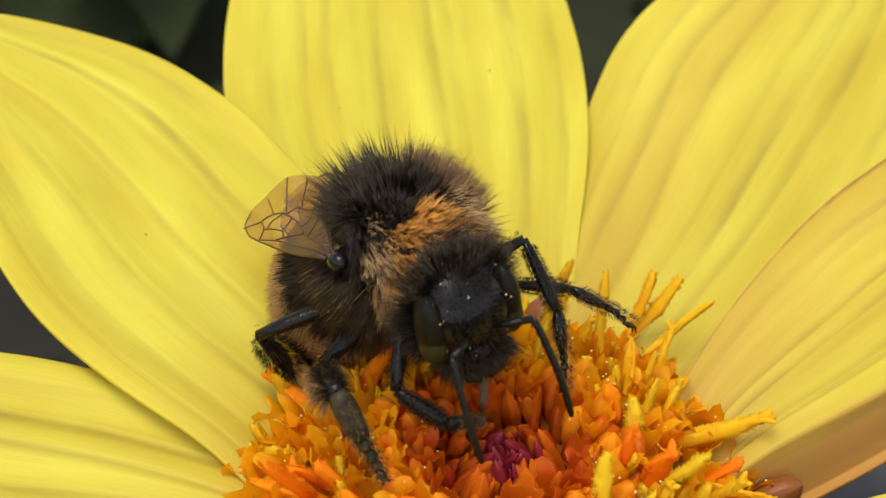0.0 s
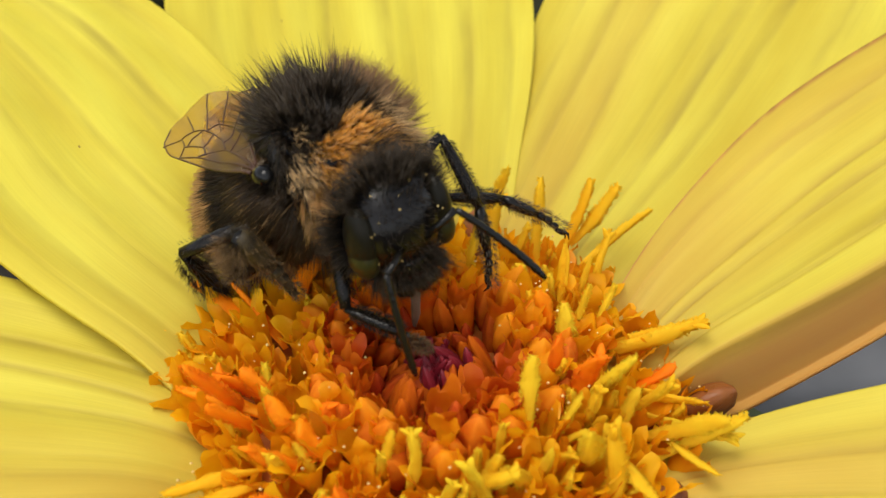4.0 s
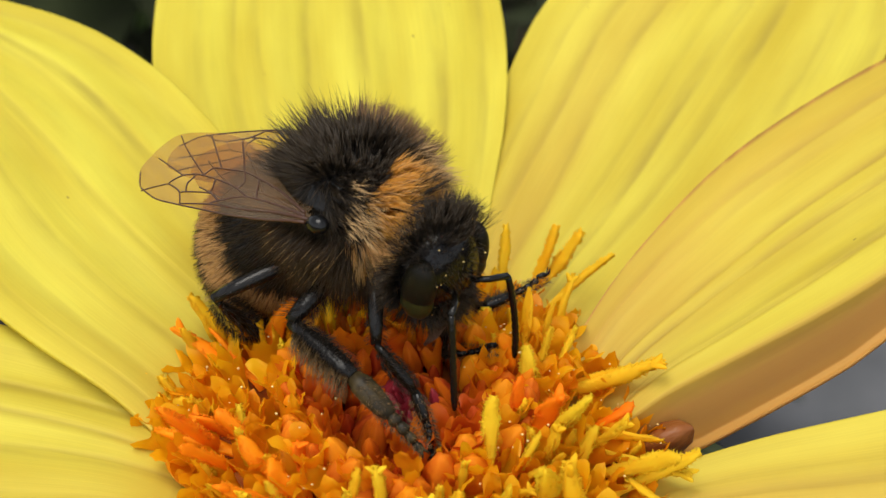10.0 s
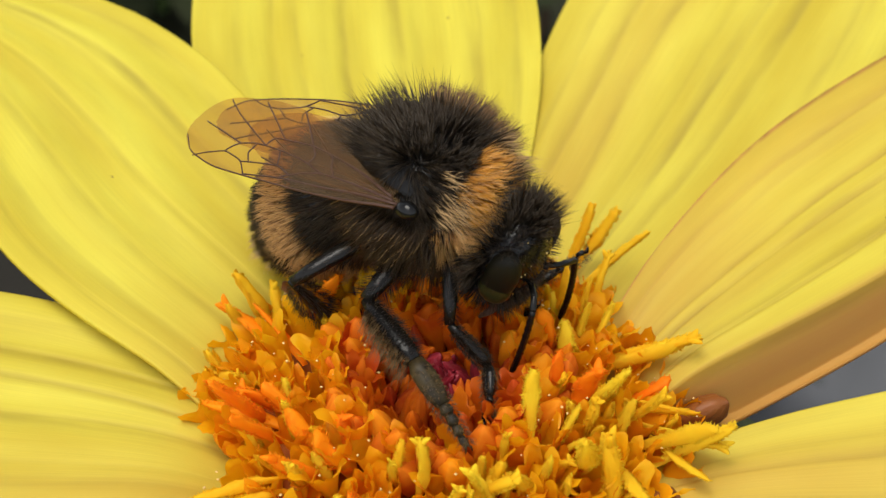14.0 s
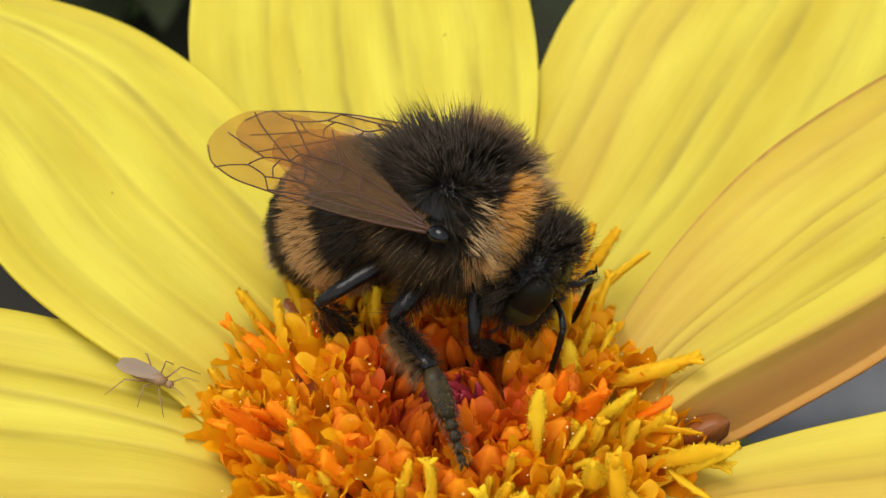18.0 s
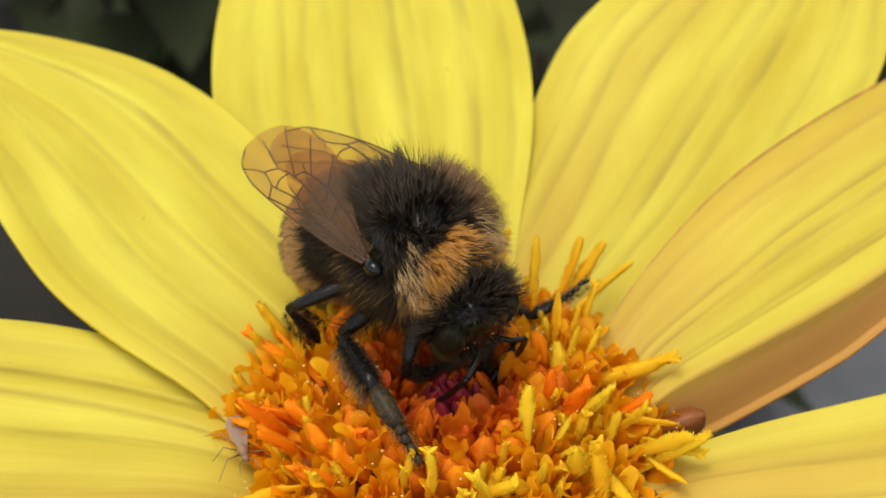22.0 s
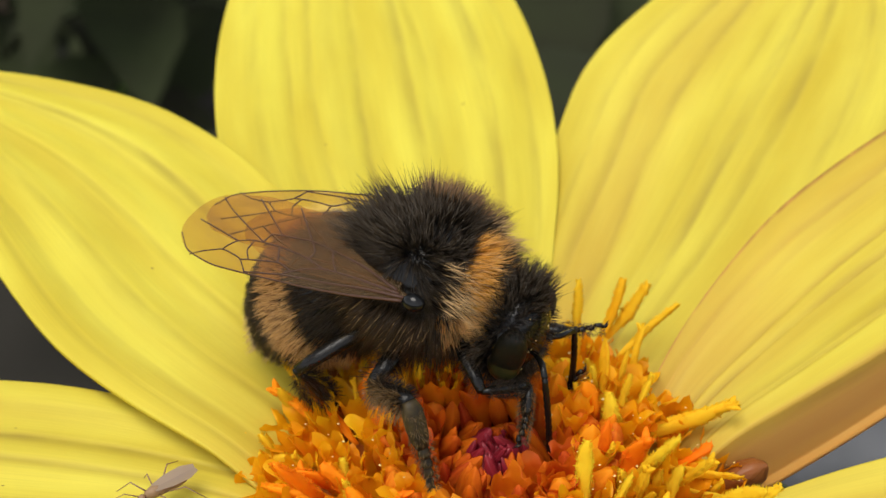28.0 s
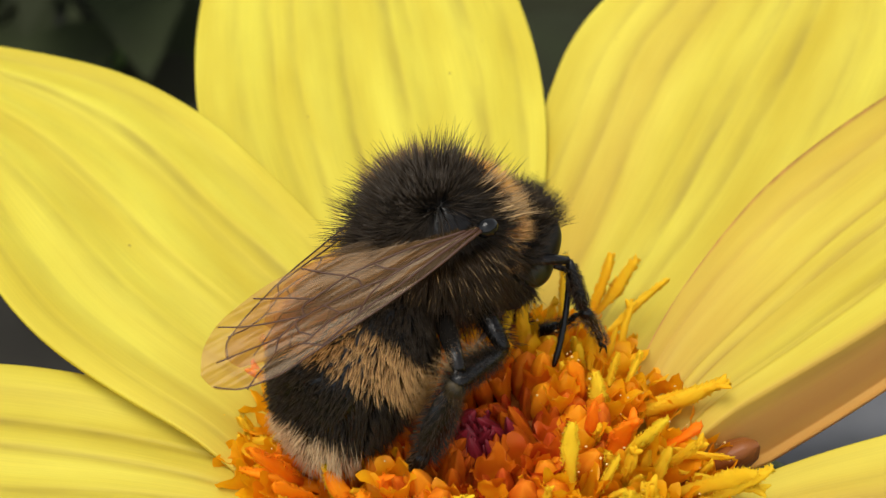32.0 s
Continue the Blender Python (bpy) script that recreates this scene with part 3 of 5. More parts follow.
SPECIAL = [
    # foot x, y, z and tip x, y, z, and its look
    (9.2, -0.2, -2.2, 9.9, -0.1, -0.6, "o"),
    (-8.5, 3.0, -1.6, -10.0, 4.4, 0.2, "o"), (-7.3, 2.2, -1.4, -8.5, 3.9, 0.3, "o"), (-7.5, -2.3, -1.4, -10.3, -1.3, -0.8, "o"),
    (-7.4, -1.5, -1.4, -8.8, -1.1, 0.0, "o"), (-6.8, -2.4, -1.2, -7.7, -1.6, 0.5, "o"), (-5.4, -5.6, -1.2, -7.1, -5.4, 0.2, "o"),
    (-3.7, -4.9, -1.0, -5.2, -4.4, 0.8, "o"), (-5.0, -3.6, -1.0, -6.3, -2.8, 0.7, "o"), (-3.4, -3.9, -0.8, -4.1, -3.4, 0.9, "o"),
    (4.7, -1.2, -0.8, 4.8, -0.8, 1.9, "o"), (5.5, -1.5, -0.8, 6.2, -1.2, 1.8, "o"), (4.7, 1.9, -0.6, 4.4, 2.0, 1.8, "o"),
    (-8.9, 1.2, -2.0, -12.2, 2.0, -1.8, "y"), (-7.5, -5.5, -1.6, -10.2, -5.9, -1.4, "y"), (-7.5, -6.2, -1.8, -10.7, -6.8, -1.7, "y"),
    (-6.8, -7.6, -1.6, -9.3, -8.5, -1.6, "y"), (-5.3, -8.5, -1.2, -5.9, -7.6, 0.5, "y"), (-2.5, -6.6, -0.8, -1.4, -5.4, 1.5, "y"),
    (-0.8, -6.2, -0.8, -0.4, -5.1, 1.6, "y"), (-1.1, -9.0, -1.1, -0.5, -8.3, 1.1, "y"), (2.2, -6.9, -0.9, 2.4, -6.3, 1.4, "y"),
    (0.2, -8.0, -1.0, 0.9, -7.4, 1.2, "y"), (3.5, -3.9, -0.8, 3.4, -2.0, 2.4, "y"), (5.1, -4.2, -0.9, 5.7, -3.4, 1.6, "y"),
    (4.1, -6.6, -1.0, 3.3, -6.7, 1.4, "y"), (4.5, -6.1, -1.0, 4.6, -5.9, 1.5, "y"), (5.8, -6.5, -1.1, 5.0, -6.7, 1.3, "y"),
    (6.4, -5.3, -1.2, 6.0, -5.1, 1.2, "y"), (5.5, -8.5, -1.3, 4.4, -8.5, 1.0, "y"), (6.5, -8.3, -1.5, 6.2, -7.7, 0.8, "y"),
    (1.6, -9.2, -1.2, 1.9, -9.2, 1.1, "y"), (-3.1, -10.4, -1.4, -3.3, -10.0, 0.6, "y"), (-2.2, -9.9, -1.3, -2.0, -9.5, 0.8, "y"),
    (7.9, 2.5, -1.2, 11.2, 1.7, 0.4, "y"), (7.6, 2.0, -1.3, 11.2, 1.5, -0.1, "y"), (7.1, 0.4, -1.0, 10.9, -2.0, -0.6, "y"),
    (10.0, -1.9, -1.6, 12.1, -3.2, -1.2, "y"), (10.4, -2.6, -1.6, 10.9, -5.1, -1.4, "y"), (7.1, -2.4, -1.2, 8.7, -6.8, -0.4, "y"),
    (6.8, 9.8, -1.2, 6.9, 9.8, 1.4, "y"), (7.2, 10.3, -1.3, 8.3, 9.6, 1.2, "y"), (7.6, 8.6, -1.4, 9.5, 8.9, 0.6, "y"),
    (8.2, 5.8, -1.5, 7.3, 7.0, 0.9, "y"), (6.2, 4.0, -1.1, 5.7, 5.0, 1.6, "y"), (6.9, 2.5, -1.2, 6.3, 2.9, 1.4, "y"),
    (7.7, 2.6, -1.3, 7.4, 3.3, 1.0, "y"), (6.5, 1.1, -1.0, 5.5, 1.1, 1.5, "y"), (8.0, -1.0, -1.2, 7.6, -0.9, 0.9, "y"),
    (7.1, -3.0, -1.1, 6.4, -3.0, 1.2, "y"), (8.4, -2.8, -1.3, 8.0, -2.4, 0.6, "y"),
]

# the disc is not quite round: its outer radius by angle
RIM_AT = (0, 40, 90, 140, 175, 195, 215, 235, 270, 300, 320, 340, 360)
RIM = (9.8, 9.6, 9.8, 9.8, 9.6, 9.2, 9.0, 9.2, 9.4, 9.4, 9.6, 9.8, 9.8)
GOLDEN = math.pi * (3 - math.sqrt(5))
for n in range(1, 305):
    r = 0.625 * math.sqrt(n)
    a = n * GOLDEN
    r += rng.uniform(-0.15, 0.15)
    x, y = r * math.cos(a), r * math.sin(a)
    top = crown(r)
    lean = 0.04 + 0.022 * r + 0.11 * max(0, r - 7.2) ** 1.35
    way = Vector((math.cos(a) * math.tan(min(lean, 1.1)) + rng.uniform(-0.3, 0.3), math.sin(a) * math.tan(min(lean, 1.1)) + rng.uniform(-0.3, 0.3), 1)).normalized()
    spin = rng.uniform(0, 6.28)
    if r < 2.75 or r > np.interp(math.degrees(a) % 360, RIM_AT, RIM):
        continue
    if r < 4.7:
        kind = rng.uniform()
        if kind < 0.08:
            part("floret_bud", BUDS_M[n % 3] if r < 3.7 else BUDS_O[n % 3], dahlia, "", floret_at(x, y, top - 2.6, way, spin, 1.0, rng.uniform(0.6, 0.85)))
            continue
        part("disc_floret", COROLLAS_R[n % 4] if r < 3.6 + 0.6 * kind else COROLLAS[n % 11], dahlia, "", floret_at(x, y, top - 2.4, way, spin, 1.0, 1.15))
        continue
    floret = part("disc_floret", COROLLAS[n % 11], dahlia, "", floret_at(x, y, top - 3.3, way, spin, rng.uniform(0.9, 1.15), rng.uniform(1.0, 1.35)))
    chance = rng.uniform()
    if r > 8.4 and x > 0 and -1 < y < 8:
        continue
    if chance < (0.6 if y < -7.0 else 0.32 if r > 6.2 and y > 3 else 0.14 if r > 6.2 and x > 0 else 0.06):
        orange = x < -1.0 and y < 3.5
        me = STIGMAS[n % 5] if orange else ANTHERS[n % 12]
        inv = (floret_at(x, y, top - 3.3, way, spin)).inverted()
        lean2 = Vector(way) + Vector((rng.uniform(-0.38, 0.38), rng.uniform(-0.38, 0.38), 0))
        m = floret_at(x, y, top - 1.8, lean2, rng.uniform(0, 6.28), rng.uniform(0.8, 1.25), rng.uniform(0.55, 0.85))
        part("stigma" if orange else "anther_column", me, floret, "", inv @ m)
    elif chance > 0.72:
        inv = (floret_at(x, y, top - 3.3, way, spin)).inverted()
        m = floret_at(x, y, top - 2.3, Vector(way) + Vector((rng.uniform(-0.2, 0.2), rng.uniform(-0.2, 0.2), 0)), rng.uniform(0, 6.28), rng.uniform(0.6, 0.85), rng.uniform(0.42, 0.62))
        part("anther_column", ANTHERS[(n * 5) % 12], floret, "", inv @ m)

for n in range(84):
    r, a = 0.29 * math.sqrt(n + 0.4), n * GOLDEN
    fold_in = Vector((-0.5 * math.cos(a) + rng.uniform(-0.25, 0.25), -0.5 * math.sin(a) + rng.uniform(-0.25, 0.25), 1))
    me = BUDS_R[n % 3] if n < 36 else BUDS_M[n % 3]
    part("floret_bud", me, dahlia, "", floret_at(r * 1.1 * math.cos(a), r * 1.1 * math.sin(a), crown(r) - 2.2 - (0.5 if n >= 36 else 0.0), fold_in, rng.uniform(0, 6), rng.uniform(0.8, 1.1), rng.uniform(0.45, 0.8)))

for k, (bx, by, bz, tx, ty, tz, look_) in enumerate(SPECIAL):
    if math.hypot(bx, by) > 6.5:
        # those at the rim root further in
        bx, by, bz = bx * 0.84, by * 0.84, min(bz, -1.6)
    way = Vector((tx - bx, ty - by, tz - bz))
    pool = STIGMAS if look_ == "o" else ANTHERS
    me = pool[k % len(pool)]
    me_len = max(v.co.z for v in me.vertices) / MM
    part("stigma" if look_ == "o" else "anther_column", me, dahlia, "", floret_at(bx, by, bz, way, 0.4 * k, way.length / me_len, (0.86, 1.0, 0.78, 1.06)[k % 4] * (0.74 if ty > 3 else 0.86 if tx > 8 or look_ == "o" else 0.80)))

for x, y, z, size in ((12.0, 0.2, -2.9, 1.0), (9.6, 5.4, -2.8, 1.2), (9.0, -4.6, -3.8, 1.2), (2.0, 10.2, -2.8, 1.2), (-7.6, 7.0, -3.2, 1.2)):
    v, f = lathe([(0.4, 0), (0.9, 0.5), (1.0, 1.1), (0.75, 1.7), (0.25, 2.0), (0.03, 2.05)], 24, 0.10, 3)
    part("chaff_scale", make_mesh("chaff_scale", v * size, f, SCALE), dahlia, "", LIFT @ placed(x * 0.86, y * 0.86, z - 0.6) @ turned((x, y, 9), 0.3) @ Matrix.Diagonal((0.7, 0.9, 1.25, 1)))

for n in range(90):
    r, a = 2.2 + 2.7 * math.sqrt((n + 0.5) / 90), n * GOLDEN + 1.0
    way = Vector((0.12 * math.cos(a) + rng.uniform(-0.25, 0.25), 0.12 * math.sin(a) + rng.uniform(-0.25, 0.25), 1))
    part("floret_bud", BUDS_M[n % 3] if r < 3.6 else BUDS_O[n % 3], dahlia, "", floret_at(r * math.cos(a), r * math.sin(a), crown(r) - 3.0 + rng.uniform(-0.1, 0.35), way, rng.uniform(0, 6), rng.uniform(0.8, 1.05), rng.uniform(0.55, 0.85)))

grains = []
for _ in range(150):
    r, a = 11 * math.sqrt(rng.uniform(0.06, 1)), rng.uniform(0, 6.28)
    c = np.array([r * math.cos(a), r * math.sin(a), crown(r) + rng.uniform(-0.5, 0.5)])
    s_ = rng.uniform(0.04, 0.085)
    grains.append((c + s_ * np.array([(1, 0, 0), (-1, 0, 0), (0, 1, 0), (0, -1, 0), (0, 0, 1), (0, 0, -1)]), [(0, 2, 4), (2, 1, 4), (1, 3, 4), (3, 0, 4), (2, 0, 5), (1, 2, 5), (3, 1, 5), (0, 3, 5)]))
tagged(part("pollen", make_mesh("pollen", *joined(grains), POLLEN), dahlia, "pale grains of pollen", LIFT), kind="stuff")

# ---- the ground and the plants far behind ----
v, f = [], []
step = [-60000, -8000, -1500, -600, -250, -80, 80, 250, 600, 1500, 8000, 60000]
for j, yy in enumerate(step):
    for i, xx in enumerate(step):
        v.append((xx, yy, -400 + (0 if max(abs(xx), abs(yy)) > 2000 else rng.uniform(-8, 4))))
f = [(j * 12 + i, j * 12 + i + 1, (j + 1) * 12 + i + 1, (j + 1) * 12 + i) for j in range(11) for i in range(11)]
tagged(new("ground", make_mesh("ground", v, f, SOIL)), "dark bare garden soil under the flowers", "ground", kind="structure")


def leaf_shape(length, wide, seed):
    r = np.random.default_rng(seed)
    v, n = [], 9
    for k in range(n):
        t = k / (n - 1)
        w = wide * math.sin(math.pi * t ** 0.8) * (1 + 0.12 * (k % 2)) + 0.3
        z = -length * 0.25 * t * t + r.uniform(-1, 1)
        for e in (-1, -0.5, 0, 0.5, 1):
            v.append((length * t, e * w, z + abs(e) * w * 0.25))
    f = [(k * 5 + i, k * 5 + i + 1, k * 5 + i + 6, k * 5 + i + 5) for k in range(n - 1) for i in range(4)]
    v = np.array(v)
    m = len(v)
    return np.concatenate([v, v - (0, 0, 0.4)]), f + [tuple(m + i for i in q[::-1]) for q in f]


LEAVES = [make_mesh("leaf", *leaf_shape(70 + 14 * k, 17 + 3 * k, k), LEAF) for k in range(4)]


def foliage_plant(x, y, seed, height=260, count=16):
    """A low leafy plant: a bent stem and leaves in turn up it."""
    r = np.random.default_rng(seed)
    plant = tagged(new("leafy_plant"), "dark green leafy plant rooted in the soil", "plant", "plants behind the flower")
    plant.location = (x * MM, y * MM, -0.402)
    bend = r.uniform(-40, 40, 2)
    line = [(bend[0] * t * t, bend[1] * t * t, height * t) for t in np.linspace(0, 1, 6)]
    part("stem", make_mesh("stem", *tube(line, np.linspace(3.5, 1.5, 6), 8), TWIG if seed % 2 else GREEN), plant)
    for k in range(count):
        t = 0.2 + 0.8 * k / count
        a = k * 2.4 + r.uniform(-0.4, 0.4)
        part("leaf", LEAVES[k % 4], plant, "", placed(bend[0] * t * t, bend[1] * t * t, height * t) @ pose(0, 0, 0, r.uniform(-15, 15), r.uniform(-30, 25), math.degrees(a)) @ Matrix.Scale(r.uniform(0.7, 1.1), 4))
    return plant


for k, (x, y) in enumerate(((-190, 260), (-60, 330), (45, 345), (270, 250), (330, 380), (-330, 400), (20, 480), (-150, 520), (190, 520), (-300, 130), (300, 80), (-230, 20), (-255, 720), (-120, 660), (70, 690), (230, 660))):
    foliage_plant(x, y, k + 3, 170 + 25 * (k % 4))

for k, (x, y, s_) in enumerate(((95, 40, 32), (150, 25, 26), (-120, 60, 30), (-90, 110, 24), (60, 90, 20), (190, 90, 34), (168, 388, 74))):
    r = np.random.default_rng(k + 90)
    v, f = ball((s_, s_ * 0.8, s_ * 0.5), (0, 0, 0), 10, 14)
    v = v * (1 + 0.16 * np.sin(v * 0.13 + k))
    ob = tagged(new("garden_stone", make_mesh("garden_stone", v, f, STONE)), "rounded grey stone lying on dark soil", "stone", "stones on the soil")
    ob.location = (x * MM, y * MM, -0.392)


# ---- the bumblebee (body space: x forward, y to its left, z up, in millimetres) ----
def hair_mesh(name, roots, ways, lengths, mat, thick=0.02, curl=0.25, seed=0, clump=0.0, droop=(0, 0, 0)):
    """Tapered three-sided hairs from roots along ways, each bent a little; clump: how far they gather into tufts."""
    r = np.random.default_rng(seed)
    n = len(roots)
    ways = ways / np.linalg.norm(ways, axis=1)[:, None]
    if clump:
        heart = roots[r.choice(n, max(n // 26, 4), replace=False)]
        near = np.argmin(((roots[:, None].astype(np.float32) - heart[None].astype(np.float32)) ** 2).sum(-1), 1)
        sway = r.normal(0, 0.09, heart.shape)
        ways = ways + clump * (heart[near] - roots) / np.asarray(lengths)[:, None] + sway[near]
        ways /= np.linalg.norm(ways, axis=1)[:, None]
    lengths = np.asarray(lengths)[:, None]
    bend = r.normal(0, curl, (n, 3)) + np.asarray(droop)
    mid = roots + ways * lengths * 0.5 + bend * lengths * 0.08
    tip = roots + ways * lengths + bend * lengths * 0.32
    side = np.cross(ways, r.normal(0, 1, (n, 3)))
    side /= np.linalg.norm(side, axis=1)[:, None]
    other = np.cross(ways, side)
    wide = thick * r.uniform(0.7, 1.3, (n, 1))
    v = np.empty((n, 7, 3))
    for k, a in enumerate((0, 2.094, 4.189)):
        o = math.cos(a) * side + math.sin(a) * other
        v[:, k] = roots + o * wide
        v[:, 3 + k] = mid + o * wide * 0.8
    v[:, 6] = tip
    one = [(0, 1, 4, 3), (1, 2, 5, 4), (2, 0, 3, 5), (3, 4, 6), (4, 5, 6), (5, 3, 6)]
    base = (np.arange(n) * 7)[:, None]
    quads = np.concatenate([base + np.array(one[k])[None] for k in range(3)])
    tris = np.concatenate([base + np.array(one[k])[None] for k in range(3, 6)])
    me = bpy.data.meshes.new(name)
    me.from_pydata((v.reshape(-1, 3) * MM).tolist(), [], quads.tolist() + tris.tolist())
    me.materials.append(mat)
    me.polygons.foreach_set("use_smooth", [True] * len(me.polygons))
    along = me.attributes.new("along", "FLOAT", "POINT")
    along.data.foreach_set("value", [0.0, 0.0, 0.0, 0.5, 0.5, 0.5, 1.0] * n)
    return me


def sphere_points(n, seed):
    r = np.random.default_rng(seed)
    d = r.normal(0, 1, (n, 3))
    return d / np.linalg.norm(d, axis=1)[:, None]


BEE_ROWS = [
    (0, -4.42, 5.07, 6.29, -55.2, -23.4, 2.4),
    (1, -4.44, 5.18, 6.34, -57.4, -23.7, 1.1),
    (2, -4.10, 5.08, 6.32, -57.8, -19.2, 0.2),
    (3, -4.48, 4.96, 6.45, -54.4, -24.0, 1.1),
    (6, -3.85, 3.16, 6.21, -50.5, -16.8, 3.9),
    (7, -3.79, 3.37, 6.30, -52.1, -17.1, 2.6),
    (8, -3.45, 3.23, 6.11, -49.5, -14.5, 2.8),
    (9, -2.43, 4.10, 6.28, -38.7, -16.3, -0.3),
    (10, -1.93, 4.81, 6.47, -37.7, -13.3, -1.5),
    (11, -0.92, 4.96, 6.38, -31.9, -5.9, -2.5),
    (12, -0.59, 4.71, 6.33, -34.4, -3.9, -1.9),
    (13, -0.79, 4.03, 6.12, -43.1, -1.6, -0.5),
    (14, -0.55, 4.71, 6.42, -33.2, -4.0, -1.7),
    (17, -0.88, 5.64, 6.55, -34.5, -9.6, -3.1),
    (18, 0.28, 4.94, 6.20, -31.8, -0.8, -0.9),
    (19, -0.69, 5.28, 6.52, -33.5, -4.8, -1.9),
    (20, -1.18, 4.91, 6.43, -41.9, -3.2, -0.9),
    (21, -0.77, 4.45, 6.44, -40.4, -2.4, 0.8),
    (22, -1.34, 3.40, 6.18, -52.2, -0.6, 2.4),
    (23, -1.50, 3.32, 6.30, -51.2, -3.0, 2.1),
    (24, -0.75, 3.43, 6.11, -46.5, 0.5, 0.6),
    (25, -1.44, 4.80, 6.63, -42.0, -5.4, -1.4),
    (28, -2.72, 4.66, 6.19, -29.1, -2.8, 0.9),
    (29, -2.80, 5.46, 6.60, -3.1, -6.6, -6.9),
    (30, -3.09, 4.99, 6.50, 13.5, -6.3, -10.0),
    (31, -1.95, 5.00, 6.45, 29.4, -9.8, -13.9),
    (32, -1.55, 5.04, 6.46, 30.4, -8.6, -15.8),
]
bee = tagged(new("bumblebee"), "furry bumblebee with an orange collar foraging on the dahlia disc", "bumblebee")


def bee_pose(t):
    cols = list(zip(*BEE_ROWS))
    x, y, z, yaw, pitch, roll = (float(np.interp(t, cols[0], c)) for c in cols[1:])
    return pose(x * MM, y * MM, z * MM, roll, pitch, yaw)


bee.matrix_basis = bee_pose(0)

# thorax
THORAX = np.array((3.0, 2.75, 2.5))


def blunt(v):
    return v * (1 + 0.05 * np.sin(3 * v[:, :1]) * v[:, 2:3])


thorax = part("thorax", make_mesh("thorax", *ball(THORAX, (0, 0, 0), 20, 28, blunt), SHELL), bee)
d = sphere_points(36000, 1)
nrm = d / THORAX
nrm /= np.linalg.norm(nrm, axis=1)[:, None]
back, front, down = np.array((-1, 0, 0)), np.array((1, 0, 0)), np.array((0, 0, -1))
u = np.random.default_rng(5).uniform(0, 1, len(d))
root = d * THORAX * 0.98
lean = np.clip(d[:, 2:3], 0, 1)
TEGULA = np.array((1.15, 2.75, 0.95))
free = np.minimum(np.linalg.norm(root - TEGULA, axis=1), np.linalg.norm(root - TEGULA * (1, -1, 1), axis=1)) > 0.5
edge = d[:, 0] + 0.04 * np.sin(9 * d[:, 1]) + 0.10 * (u - 0.5)
collar = (edge > 0.69 + 0.05 * np.abs(d[:, 1])) & (edge < 0.98) & (d[:, 2] > -0.35)
fringe = ~collar & (d[:, 0] > 0.50 + 0.14 * u) & (d[:, 0] < 0.93) & (d[:, 2] > -0.8) & (d[:, 2] < 0.05 + 0.1 * u)
flank = ~collar & ~fringe & (d[:, 2] < 0.10 + 0.12 * (u - 0.5))
crest = ~collar & ~flank & ~fringe & free
BALD = (0.36, 0.0)
bald = crest & (1.6 * (d[:, 0] - BALD[0]) ** 2 + (d[:, 1] - BALD[1]) ** 2 < 0.075) & (u < 0.94)
crest &= ~bald


def rise(v, lo, hi):
    k = np.clip((v - lo) / (hi - lo), 0, 1)
    return k * k * (3 - 2 * k)


# the nap stands up on the back, sweeps forward over the shoulders, and lies back where the wings are folded over it
wide = np.abs(d[:, 1])
ahead = rise(d[:, 0], -0.2, 0.6)
sweep = rise(wide, 0.22, 0.62) * rise(d[:, 0], 0.10, 0.50)
laid = rise(wide, 0.30, 0.65) * rise(-d[:, 0], -0.02, 0.35)
side = np.sign(d[:, 1])
flat = rise(wide, 0.35, 0.75) * (1 - sweep)
way = nrm * (1 - 0.66 * sweep - 0.74 * flat)[:, None] + front * (0.92 * sweep + 0.30 * ahead)[:, None] + back * (0.75 * laid + 0.14 * (1 - ahead))[:, None] + down * (0.16 * sweep + 0.60 * flat)[:, None]
way[:, 1] += 0.10 * side * sweep
frost = crest & (sweep > 0.55) & (d[:, 0] > 0.36) & (d[:, 2] < 0.85) & (u > 0.66)
guard = crest & (u > 0.84) & (laid < 0.4) & (sweep < 0.4)
shoulder = crest & (d[:, 1] > 0.42) & (np.abs(d[:, 0] - 0.15) < 0.55) & (u > 0.4)
dark = crest & ~frost & ~guard & ~shoulder
part("shoulder_fur", hair_mesh("shoulder_fur", root[shoulder], nrm[shoulder] + (0.1, 0.1, 0.35), 1.3 + 0.7 * u[shoulder], HAIR_SHOULDER, 0.017, 0.25, 6, 0.3), thorax, "tan-tipped brown hair on the far shoulder")
part("guard_hair", hair_mesh("guard_hair", root[guard], way[guard], 1.6 + 5.5 * (u[guard] - 0.84), HAIR_BLACK, 0.026, 0.3, 7, 0.4), thorax, "long sparse black hair")
part("dark_fur", hair_mesh("dark_fur", root[dark], way[dark], 0.95 + 0.5 * u[dark] + 0.45 * sweep[dark] - 0.35 * laid[dark], HAIR_BLACK, 0.016, 0.2, 1, 0.12), thorax, "long black dorsal hair")
part("pale_tuft", hair_mesh("pale_tuft", root[frost], way[frost], 1.3 + 1.0 * u[frost], HAIR_FROST, 0.016, 0.3, 9, 0.3), thorax, "pale-tipped hair swept forward")
crown_top = (np.abs(d[:, 1]) < 0.58 + 0.12 * u) & (d[:, 2] > 0.0)
deep = collar & crown_top & (u < 0.86)
part("collar_fur", hair_mesh("collar_fur", root[deep], nrm[deep] + 0.55 * front + 0.1 * down, 0.95 + 0.5 * u[deep], HAIR_ORANGE, 0.017, 0.2, 2, 0.25), thorax, "orange collar of dense hair")
light = collar & ~deep
